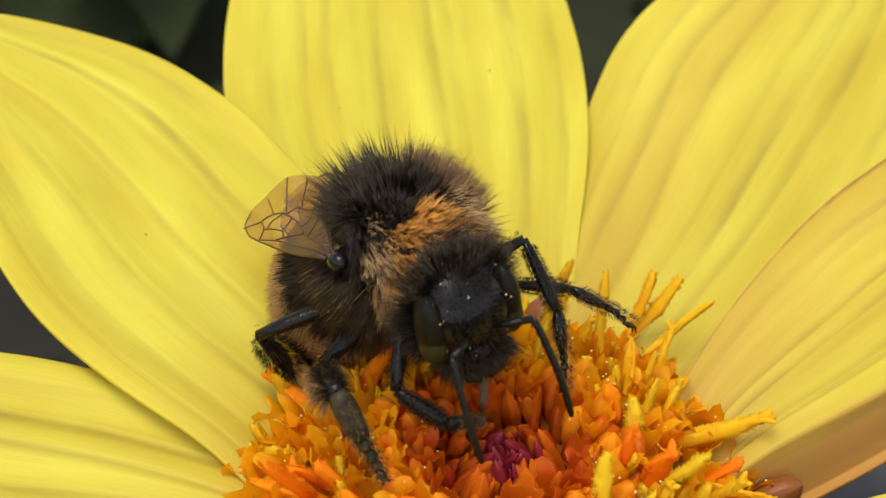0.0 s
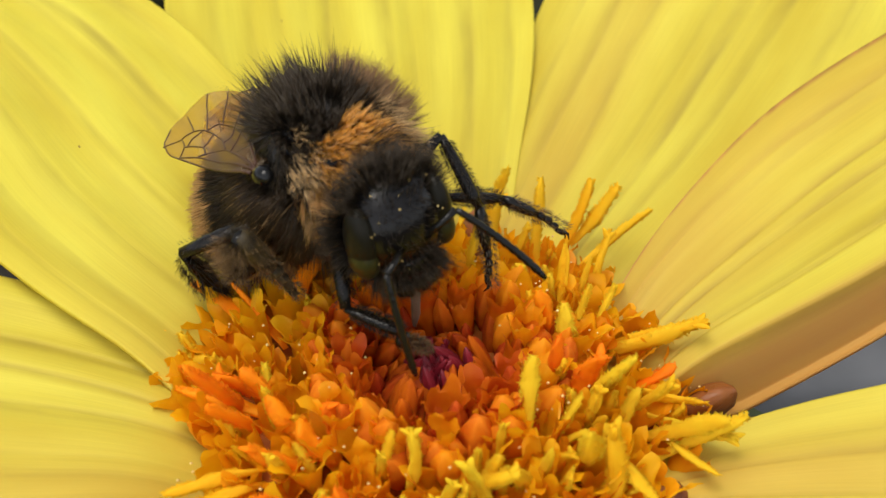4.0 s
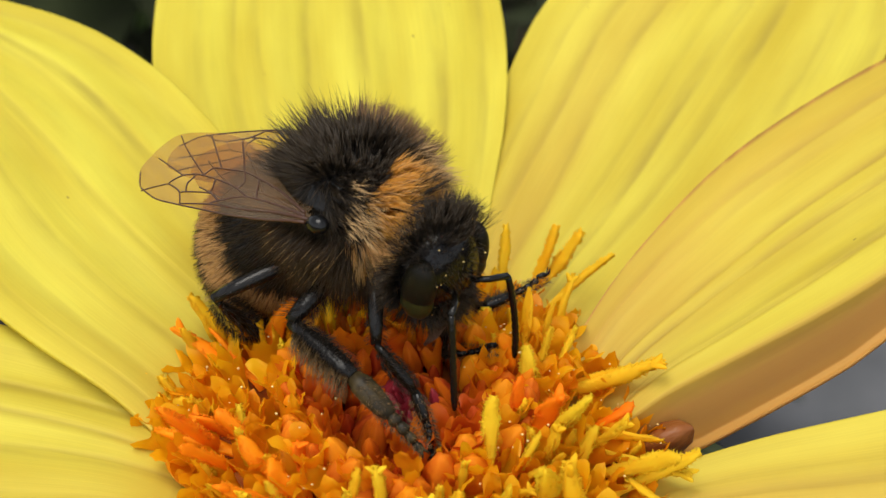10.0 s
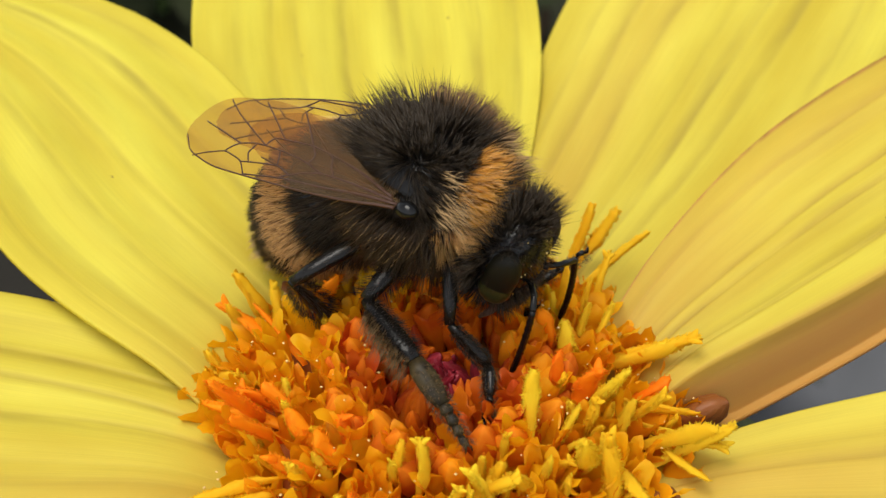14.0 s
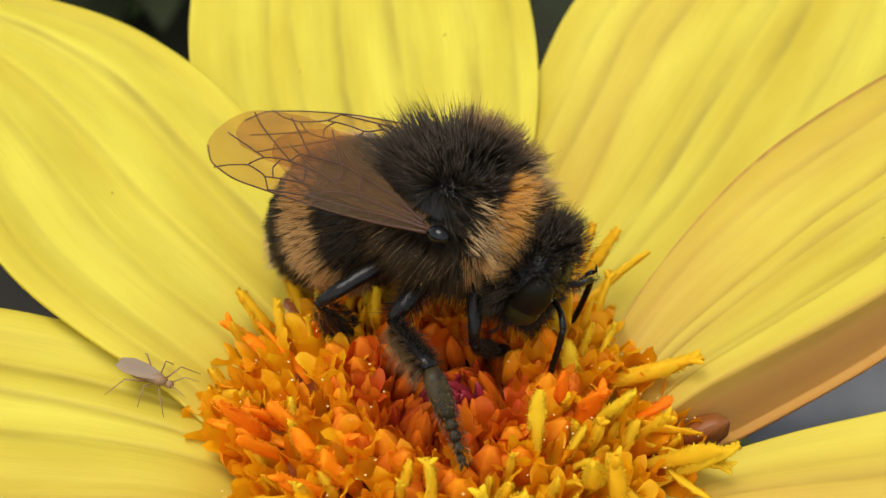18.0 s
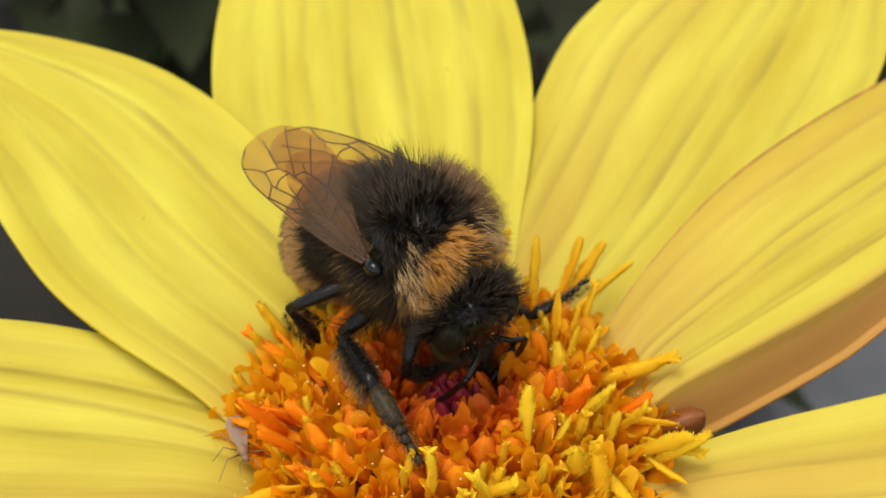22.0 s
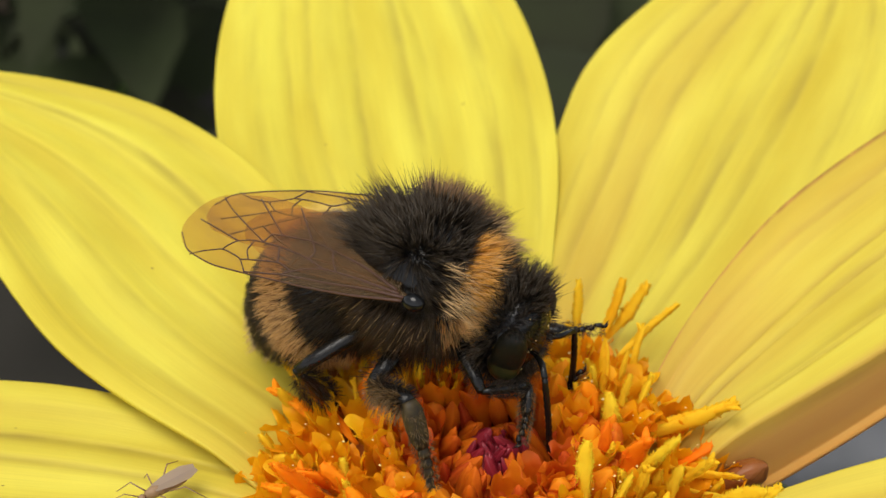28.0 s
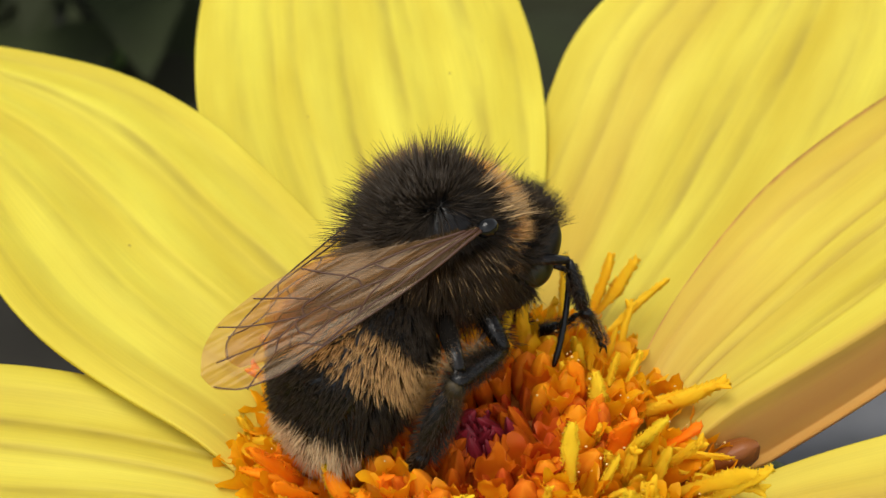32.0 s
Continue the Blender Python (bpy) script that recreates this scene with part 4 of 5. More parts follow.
part("collar_down", hair_mesh("collar_down", root[light], nrm[light] + 0.40 * front + 0.25 * down, 1.15 + 0.5 * u[light], HAIR_COLLAR, 0.017, 0.2, 12, 0.3), thorax, "tawny orange hair on the sides of the collar")
pale = fringe & (u > 0.50)
under = fringe & ~pale
way = nrm * 0.42 + down * 0.85 + front * 0.05
part("collar_fringe", hair_mesh("collar_fringe", root[pale], way[pale], 1.2 + 0.7 * u[pale], HAIR_FROST, 0.019, 0.16, 3, 0.5), thorax, "pale buff hair hanging below the collar")
part("fringe_base", hair_mesh("fringe_base", root[under], way[under], 1.1 + 0.5 * u[under], HAIR_COLLAR, 0.017, 0.2, 13, 0.4), thorax, "orange hair below the collar")
brown = flank & (u < 0.985)
tawny = flank & ~brown
way = nrm + 0.35 * down + 0.25 * back
part("flank_fur", hair_mesh("flank_fur", root[brown], way[brown], (0.7 + 1.3 * u[brown]) * np.random.default_rng(15).uniform(0.6, 1.25, brown.sum()) + 0.7 * np.clip(-d[brown, 2] - 0.2, 0, 0.6), HAIR_BROWN, 0.018, 0.22, 4, 0.4), thorax, "dark brown hair on the flanks")
part("flank_fringe", hair_mesh("flank_fringe", root[tawny], way[tawny], 0.9 + 0.8 * u[tawny], HAIR_FROST, 0.018, 0.22, 5, 0.4), thorax, "tawny hair on the flanks")
for side in (-1, 1):
    part("tegula", make_mesh("tegula", *ball((0.52, 0.40, 0.40), TEGULA * (1, side, 1) + (0, side * (0.42 if side < 0 else 0.1), 0.0), 12, 16), BEAD), thorax, "glossy black wing-root plate")

# abdomen: a curved, banded body
AU = np.linspace(0, 1, 26)
AX = -2.2 - 6.7 * AU
AZ = -0.7 - 2.7 * AU - 2.5 * AU ** 2
AR = np.interp(AU, (0, 0.06, 0.15, 0.30, 0.48, 0.66, 0.82, 0.93, 1.0), (0.9, 1.8, 2.65, 3.2, 3.4, 3.1, 2.35, 1.4, 0.1))
abdomen = new("abdomen", make_mesh("abdomen", *tube(np.stack([AX, 0 * AX, AZ], 1), AR, 30, True, 0.92, (0, 0.02, 1.0)), SHELL))
abdomen.parent = bee
r = np.random.default_rng(21)
n = 26000
uu = r.uniform(0.03, 1.0, n) ** 0.9
keep = r.uniform(0, 1, n) < np.interp(uu, AU, AR) / 3.4 + 0.12
uu = uu[keep]
n = len(uu)
an = r.uniform(0, 2 * np.pi, n)
rad = np.interp(uu, AU, AR) * 0.98
cx, cz = np.interp(uu, AU, AX), np.interp(uu, AU, AZ)
tx, tz = -6.7 + 0 * uu, -2.7 - 5.0 * uu
tl = np.hypot(tx, tz)
tx, tz = tx / tl, tz / tl
up = np.cos(an)[:, None] * np.stack([tz, 0 * tz, -tx], 1)
across = np.sin(an)[:, None] * np.array((0, 1.0, 0))
tail = np.stack([tx, 0 * tx, tz], 1)
root = np.stack([cx, 0 * cx, cz], 1) + rad[:, None] * (across + 0.92 * up)
out = across + up + tail * np.interp(uu, (0, 0.45, 0.8, 1.0), (-0.3, 0.0, 0.6, 1.5))[:, None]
way = out + tail * 0.85
ragged = uu + r.normal(0, 0.018, n)
for name, mat, lo, hi, long, text in (
    ("front_band", HAIR_BLACK, 0.0, 0.34, 0.95, "black band of hair"),
    ("tawny_band", HAIR_TAWNY, 0.34, 0.57, 1.0, "tawny yellow band of hair"),
    ("black_band", HAIR_BLACK, 0.57, 0.86, 0.9, "black band of hair"),
    ("pale_tail", HAIR_PALE, 0.86, 1.2, 1.25, "whitish buff tail of hair"),
):
    pick = (ragged >= lo) & (ragged < hi)
    part(name, hair_mesh(name, root[pick], way[pick], long * r.uniform(0.75, 1.25, pick.sum()) * (1 - 0.5 * np.clip(np.cos(an[pick]), 0, 1) ** 0.7), mat, 0.018, 0.18, 30 + int(lo * 10), 0.35), abdomen, text)

# head
HEAD_AT = (3.05, 0.0, -0.40)
skull = ball((1.55, 2.05, 2.15), (1.55, 0, -0.95), 18, 24, lambda v: v * np.stack([1 - 0.1 * v[:, 2], 1 - 0.12 * np.clip(-v[:, 2], 0, 1), 1 + 0 * v[:, 0]], 1))
muzzle = ball((0.85, 1.05, 1.0), (2.25, 0, -2.3), 10, 16)
head = part("head", make_mesh("head", *joined([skull, muzzle]), FACE), bee)
for side in (-1, 1):
    part("compound_eye", make_mesh("compound_eye", *ball((0.80, 0.56, 1.50), (1.98, side * 1.64, -0.85), 16, 18), EYE), head, "glossy black compound eye")
    part("eye_margin", make_mesh("eye_margin", *ball((0.76, 0.54, 0.90), (2.06, side * 1.66, -1.50), 12, 16), EYE_LOW), head, "olive lower half of the eye")
    jaw = tube([(2.5, side * 0.75, -2.7), (2.75, side * 0.6, -3.2), (2.7, side * 0.2, -3.6)], (0.34, 0.30, 0.12), 9)
    part("mandible", make_mesh("mandible", *jaw, SHELL), head)
for k, (yy, zz) in enumerate(((0, 0.62), (-0.45, 0.74), (0.45, 0.74))):
    part("ocellus", make_mesh("ocellus", *ball((0.16, 0.16, 0.16), (2.45 - 0.25 * (k > 0), yy, zz - 0.25), 8, 10), EYE), head)
tongue = tube([(2.5, 0, -2.9), (2.5, 0, -3.8), (2.3, 0, -4.9), (2.0, 0, -5.8)], (0.34, 0.28, 0.2, 0.08), 9, True, 0.7)
part("tongue", make_mesh("tongue", *tongue, TWIG), head, "brown sheathed tongue")
d = sphere_points(9000, 3)
u = np.random.default_rng(6).uniform(0, 1, len(d))
ok = d[:, 0] > -0.8
face = (d[:, 0] > 0.18) & (d[:, 2] > -0.55) & (d[:, 2] < 0.86) & (np.abs(d[:, 1]) < 0.70)
bulge = (np.abs(d[:, 1]) > 0.56) & (d[:, 0] > -0.2) & (d[:, 2] < 0.55) & (d[:, 2] > -0.8)
ok &= ~(face & (u < 0.80)) & ~(bulge & (u < 0.985))
hr = d * (1.55, 2.05, 2.15) + (1.55, 0, -0.95)
fair = ok & (u > 0.955)
dark = ok & ~fair
long = np.where(face | bulge, 0.3, 0.85) + 0.5 * u * np.where(face | bulge, 0.3, 1.0)
way = d + (0.12, 0, 0.15)
part("dark_fur", hair_mesh("dark_fur", hr[dark], way[dark], long[dark], HAIR_BLACK, 0.014, 0.3, 41, 0.35), head, "soft black hair")
part("fair_fur", hair_mesh("fair_fur", hr[fair], way[fair], long[fair], HAIR_BROWN, 0.014, 0.3, 42), head, "sparse dark brown hair")
d2 = sphere_points(1300, 4)
d2 = d2[d2[:, 0] > -0.2]
part("muzzle_fur", hair_mesh("muzzle_fur", d2 * (0.85, 1.05, 1.0) + (2.25, 0, -2.3), d2 + (0.2, 0, -0.2), 0.35 + 0.3 * np.abs(d2[:, 1]), HAIR_BROWN, 0.018, 0.3, 43), head, "dark brown hair")

specks = []
dust = sphere_points(260, 11)
dust = dust[(dust[:, 0] > 0.2) & (dust[:, 2] > -0.9)][:34]
for n, w in enumerate(dust):
    c = w * (1.62, 2.12, 2.22) + (1.55, 0, -0.95) + 0.12 * w
    specks.append(ball((0.022 + 0.008 * (n % 3),) * 3, c, 4, 6))
tagged(part("pollen", make_mesh("pollen", *joined(specks), POLLEN), head, "pale grains of pollen in the hair"), kind="stuff")


def antenna(side):
    """A straight first joint and a long ringed, slightly bowed whip."""
    scape = tube([(0, 0, 0), (0.55, side * 0.55, 0.12), (0.95, side * 1.25, 0.15)], (0.13, 0.14, 0.15), 9)
    t = np.linspace(0, 1, 23)
    line = np.stack([0.95 + 1.9 * t - 0.5 * t ** 2, side * (1.25 + 0.5 * t - 0.4 * t ** 2), 0.15 - 4.3 * t + 0.2 * t ** 2], 1)
    rad = np.where(np.arange(23) % 2 == 0, 0.135, 0.16) * np.interp(t, (0, 0.1, 0.9, 1), (0.8, 1, 1, 0.6))
    return joined([scape, tube(line, rad, 9)])


antennae = {}
for side in (-1, 1):
    antennae[side] = part("antenna", make_mesh("antenna", *antenna(side), SHELL), head, "black elbowed antenna", placed(2.95, side * 0.5, -1.1))

# wings
FORE_OUT = [(0, 0.25), (2, 0.75), (5, 1.15), (8, 1.45), (10.5, 1.55), (12.2, 1.25), (13.1, 0.45), (13.2, -0.45), (12.6, -1.5), (11.2, -2.35), (9.2, -2.85), (7.4, -2.9), (5.2, -2.2), (3, -1.25), (1.2, -0.5), (0, -0.25)]
HIND_OUT = [(0.6, -0.2), (3, 0.1), (6, 0.25), (8.2, 0.1), (9.6, -0.55), (9.9, -1.3), (9.1, -2.3), (7.2, -3.0), (5.0, -3.0), (3.0, -2.1), (1.2, -0.9)]
FORE_VEINS = [
    # leading edge, the two stems behind it, then the cells in their rows towards the tip
    [(0, 0.22), (2, 0.7), (5, 1.1), (8, 1.4), (10.5, 1.5), (12.2, 1.2), (13.0, 0.4)], [(0, 0.0), (3, 0.38), (6, 0.80), (8.4, 1.35)], [(0.3, -0.1), (2.6, -0.15), (4.6, -0.12), (5.6, 0.2), (6.4, 0.85)],
    [(8.4, 1.35), (9.0, 0.75), (10.2, 0.55), (11.2, 0.9), (11.9, 1.35)], [(6.1, 0.55), (6.9, 0.30), (7.8, 0.55), (8.9, 0.80)], [(4.6, -0.12), (6.0, -0.45), (7.4, -0.50), (8.8, -0.40), (9.7, -0.10), (10.2, 0.55)],
    [(7.0, 0.30), (7.2, -0.10), (7.4, -0.50)], [(8.5, 0.70), (8.9, 0.20), (8.8, -0.40)],
    [(0.5, -0.25), (2.6, -0.85), (4.6, -1.15), (5.9, -1.30), (7.0, -1.20), (8.2, -1.05), (8.3, -0.45)], [(3.8, -0.12), (4.3, -0.6), (4.6, -1.15)], [(5.6, -0.38), (5.5, -0.85), (5.9, -1.30)],
    [(7.6, -1.12), (8.5, -1.75), (9.7, -2.55)], [(8.3, -0.45), (9.4, -0.9), (10.8, -1.5), (11.6, -2.0)], [(5.9, -1.30), (6.6, -2.0), (7.3, -2.7)], [(9.7, -0.10), (11.0, -0.35), (12.4, -0.6)],
]
HIND_VEINS = [[(0.6, -0.2), (3, 0.08), (6, 0.22), (8.2, 0.05)], [(1, -0.4), (4, -0.7), (6.2, -0.6), (7.6, -0.9), (9, -1.4)], [(4, -0.7), (5.2, -1.5), (6.8, -2.4)], [(6.2, -0.6), (6.4, 0.15)]]


def wave(x, y):
    return 0.06 * np.sin(0.9 * x + 1.3 * y) + 0.05 * np.sin(2.1 * y) - 0.012 * x * y + 0.022 * np.sin(6.5 * y + 0.6 * x) * np.clip(x / 4, 0, 1)


def wing_mesh(outline):
    """A thin rippled membrane filled between its outline, with two faces and a rim."""
    o = np.array(outline, float)
    far = int(np.argmax(o[:, 0]))
    upper, lower = o[:far + 1], o[far:][::-1]
    nu, nv = 44, 30
    x = o[0, 0] + (o[far, 0] - o[0, 0]) * np.sin(np.linspace(0, math.pi / 2, nu))
    soft = np.array((0.25, 0.5, 0.25))
    top, low = (np.interp(x, e[:, 0], e[:, 1]) for e in (upper, lower))
    for _ in range(3):
        top[1:-1], low[1:-1] = np.convolve(top, soft, "valid"), np.convolve(low, soft, "valid")
    t = np.linspace(0, 1, nv)
    y = low[:, None] + (top - low)[:, None] * t[None]
    xx = np.repeat(x[:, None], nv, 1)
    v = np.stack([xx, y, wave(xx, y)], -1).reshape(-1, 3)
    f = [(a * nv + b, a * nv + b + 1, (a + 1) * nv + b + 1, (a + 1) * nv + b) for a in range(nu - 1) for b in range(nv - 1)]
    return v, f


def vein_mesh(lines, mirror):
    pieces = []
    for line in lines:
        l = np.array(line, float)
        t = np.linspace(0, 1, len(l))
        tt = np.linspace(0, 1, 5 * len(l))
        x, y = (np.interp(tt, t, l[:, k]) for k in range(2))
        for _ in range(2):
            x[1:-1], y[1:-1] = (x[:-2] + 2 * x[1:-1] + x[2:]) / 4, (y[:-2] + 2 * y[1:-1] + y[2:]) / 4
        p = np.stack([x, y * mirror, wave(x, y)], 1)
        pieces.append(tube(p, np.interp(x, (0, 4, 13), (0.080, 0.042, 0.030)), 6))
    return joined(pieces)


FORE_OUT, HIND_OUT = ([(0.95 * x, 0.9 * y) for x, y in o] for o in (FORE_OUT, HIND_OUT))
FORE_VEINS, HIND_VEINS = ([[(0.95 * x, 0.9 * y) for x, y in line] for line in o] for o in (FORE_VEINS, HIND_VEINS))
wings = {}
for side in (-1, 1):
    # the leading edge lies outside when the wing is laid back, so the far wing is the mirror image
    m = 1 if side < 0 else -1
    v, f = wing_mesh(FORE_OUT)
    fore = part("forewing", make_mesh("forewing", v * (1, m, 1), f, WING), bee, "smoky translucent forewing with brown veins")
    part("wing_vein", make_mesh("wing_vein", *vein_mesh(FORE_VEINS, m), VEIN), fore, "fine brown veins")
    v, f = wing_mesh(HIND_OUT)
    hind = part("hindwing", make_mesh("hindwing", v * (1, m, 1), f, WING), bee, "smaller translucent hindwing")
    part("wing_vein", make_mesh("wing_vein", *vein_mesh(HIND_VEINS, m), VEIN), hind, "fine brown veins")
    wings[side] = (fore, hind)

# legs: thigh, shin and foot; built along x, hinged at their starts
LEGS = {}


def brush(name, length, rad, count, mat, seed, long=0.45, lo=0.1, arc=(0.0, 6.2832)):
    r = np.random.default_rng(seed)
    t = r.uniform(lo, 1, count)
    a = r.uniform(*arc, count)
    rr = np.interp(t, np.linspace(0, 1, len(rad)), rad)
    o = np.stack([t * length, rr * np.cos(a), rr * np.sin(a)], 1)
    w = np.stack([0.7 + 0 * t, np.cos(a), np.sin(a)], 1)
    return hair_mesh(name, o, w, long * r.uniform(0.5, 1.3, count), mat, 0.011, 0.25, seed)


def limb(length, rad, flat=1.0, bow=0.0):
    t = np.linspace(0, 1, len(rad))
    return tube(np.stack([t * length, 0 * t, bow * np.sin(np.pi * t)], 1), rad, 12, True, flat, (0, 0, 1.0))


def foot_mesh(length, thick):
    pieces = [limb(length * 0.50, [thick * k for k in (0.62, 0.95, 1.0, 0.95, 0.85, 0.6)], 0.7)]
    x = length * 0.49
    for k in range(4):
        seg = length * 0.115
        g = 1 - 0.12 * k
        v, f = limb(seg, [thick * 0.40 * g, thick * 0.50 * g, thick * 0.60 * g, thick * 0.46 * g], 0.85)
        pieces.append((v + (x, 0, -0.03 * k * k), f))
        x += seg * 0.93
    for s in (-1, 1):
        pieces.append(tube([(x - 0.05, 0, -0.2), (x + 0.18, s * 0.12, -0.24), (x + 0.30, s * 0.17, -0.46)], (0.08, 0.06, 0.015), 6))
    return joined(pieces)


def leg(key, hip, lengths, rads, hind=False):
    a, b, c = lengths
    thigh = part("leg", make_mesh("leg", *limb(a, [rads * k for k in (0.8, 1.1, 1.15, 1.0, 0.75)], 0.85, 0.12), SHELL), bee, "black jointed leg")
    part("leg_hair", brush("leg_hair", a, [rads] * 3, 420 if key.startswith('mid') else 200, HAIR_BROWN, hash_of(key), 0.65 if key.startswith('mid') else 0.3), thigh)
    wide = (0.55, 0.9, 1.35, 1.6, 1.65, 1.5, 0.8) if hind else (0.6, 0.85, 1.0, 1.1, 1.15, 1.12, 0.7)
    rad = [rads * k for k in wide]
    shin = part("shin", make_mesh("shin", *limb(b, rad, 0.55 if hind else 0.75), SHELL), thigh)
    part_hair = brush("shin_hair", b, rad, 1200 if hind else 900, HAIR_BROWN, hash_of(key) + 1, 0.5 if hind else 0.38 if key.startswith('mid_r') else 0.2)
    foot = part("foot", make_mesh("foot", *foot_mesh(c, rads * (1.15 if hind else 1.25)), FOOT if key == "mid_r" else SHELL), thigh)
    shin_hair = part("shin_hair", part_hair, thigh)
    part("foot_hair", brush("foot_hair", c * 0.95, [rads * 0.9, rads * 0.95, rads * 0.4], 600, HAIR_LEG, hash_of(key) + 2, 0.24), foot)
    if key == "mid_r":
        part("shin_fringe", brush("shin_fringe", b, rad, 420, HAIR_LEG, 77, 1.0, 0.15, (2.2, 4.0)), shin, "long tawny hair along the shin")
    LEGS[key] = (Vector(hip), lengths, thigh, shin, foot, shin_hair)


def hash_of(key):
    return sum(ord(c) * (i + 3) for i, c in enumerate(key)) % 9973


for side, tag in ((-1, "r"), (1, "l")):
    leg("front_" + tag, (1.7, side * 1.2, -1.9), (3.3, 2.4, 2.7) if side < 0 else (3.3, 3.2, 3.6), 0.29)
    leg("mid_" + tag, (0.2, side * 1.4, -2.1), (3.4, 3.8, 4.3) if side < 0 else (3.0, 2.8, 3.6), 0.40 if side < 0 else 0.3)
    leg("hind_" + tag, (-1.3, side * 1.5, -1.9), (4.7, 4.1, 4.2), 0.36, True)

# where each foot stands on the florets, in world millimetres
FEET = {
    "mid_r": [(0, -4.5, -3.2, 1.2), (1, -3.9, 1.2, 2.0), (2, -4.5, 0.2, 3.0), (3, -5.3, 0.6, 3.0), (6, -4.3, -0.8, 2.5), (7, -3.4, -2.5, 2.3), (8, -2.3, -3.8, 1.5), (9, 1.6, -4.6, 1.0), (11, 1.8, -4.8, 1.0), (12, 0.0, -4.4, 1.0), (13, 0.5, -5.2, 1.0), (14, 1.3, -5.4, 1.0), (17, 0.5, -5.2, 1.0), (20, 1.5, -5.6, 1.0), (21, -0.5, -6.6, 0.8), (25, -0.5, -6.8, 0.8), (28, -2.6, -3.7, 1.0), (30, -2.4, -2.6, 1.0), (31, -1.6, -1.8, 0.6), (32, -1.6, -1.6, 0.6)],
    "hind_r": [(0, -8.6, 3.6, -0.2), (3, -6.2, 2.6, 0.0), (9, -6.3, 2.8, 0.0), (20, -5.8, 2.4, 0.0), (29, -6.2, 2.5, 0.0), (30, -5.7, -1.9, 0.4), (31, -5.2, -3.1, 0.4), (32, -5.0, -3.6, 0.4)],
    "front_r": [(0, -0.8, 0.6, 1.0), (1, -1.5, 0.2, 1.0), (2, -1.8, 1.2, 2.0), (3, 0.0, -1.2, 1.0), (6, -1.6, 1.0, 1.0), (9, -0.3, 0.6, 1.0), (10, 1.6, -3.2, 0.0), (14, 2.0, -3.2, 0.0), (19, 1.8, -1.4, 0.6), (20, 2.4, 0.6, 0.4), (22, 1.8, 0.4, 0.4), (24, 1.6, 0.2, 0.4), (25, 2.6, 1.2, 0.4), (28, 1.2, -1.2, 1.0), (29, 2.5, 2.0, 1.6), (30, 2.9, 1.2, 1.2), (31, 6.2, 0.5, 1.0), (32, 6.1, 0.5, 1.0)],
    "front_l": [(0, 2.7, 2.0, 1.0), (8, 2.8, 1.9, 1.0), (9, 4.1, 1.4, 1.0), (13, 4.3, 2.7, 1.0), (22, 3.7, 2.4, 1.0), (28, 4.6, 3.4, 1.0), (29, 3.6, 2.4, 1.2), (30, 4.2, 4.0, 1.2), (32, 5.2, 5.4, 1.2)],
    "mid_l": [(0, 6.4, 6.5, 0.9), (13, 6.6, 6.6, 0.9), (20, 7.2, 6.6, 0.9), (25, 7.2, 6.5, 0.9), (28, 6.6, 6.1, 0.9), (29, 4.2, 8.4, 0.9), (32, 1.6, 9.6, 0.6)],
    "hind_l": [(0, -2.0, 10.4, -0.4), (9, -1.0, 10.2, -0.4), (25, -1.0, 10.2, -0.4), (29, -4.6, 9.4, -0.4), (32, -6.2, 8.0, -0.6)],
}
# the way from hip to knee in body space, by time
KNEES = {
    "front_r": [(0, 1.2, -1.95, -2.3), (1.5, 1.3, -1.2, -2.5), (8, 1.3, -1.2, -2.5), (10, 1.2, -1.95, -2.3), (25, 1.2, -1.95, -2.3), (28, 2.2, -1.8, -1.0), (30, 2.75, -1.2, -0.9), (32, 2.75, -1.2, -0.9)],
    "front_l": [(0, 1.2, 2.95, 1.1), (6, 0.6, 2.8, 2.0), (8, 0.9, 2.7, 1.4), (9.5, 1.2, 0.6, -2.9), (32, 1.2, 0.6, -2.9)],
    "mid_r": [(0, -0.6, -3.05, -1.3), (1, -1.2, -2.95, -0.8), (3, -1.0, -3.0, -0.9), (6, -0.7, -3.0, -1.0), (8, -0.3, -3.2, -0.6), (10, -0.5, -3.1, -1.1), (25, -0.5, -3.0, -1.3), (28, -0.6, -3.1, -0.8), (30, -0.8, -3.0, -0.9), (32, -0.4, -2.6, -1.8)],
    "mid_l": [(0, 0.8, 2.8, -1.2), (7, 0.8, 2.8, -1.2), (9, 0.9, 1.7, -2.3), (25, 0.9, 1.7, -2.3), (32, -0.4, 2.0, -2.3)],
    "hind_r": [(0, -2.0, -3.9, -0.4), (9, -2.2, -3.7, -0.3), (14, -2.4, -3.95, -1.3), (25, -1.9, -4.1, -1.4), (28, -2.9, -3.8, -1.3), (29, -3.9, -2.8, -2.1), (30, -1.4, -3.6, -0.6), (32, -1.4, -3.6, -0.6)],
    "hind_l": [(0, -2.2, 3.9, -0.6), (32, -2.2, 3.9, -0.6)],
}


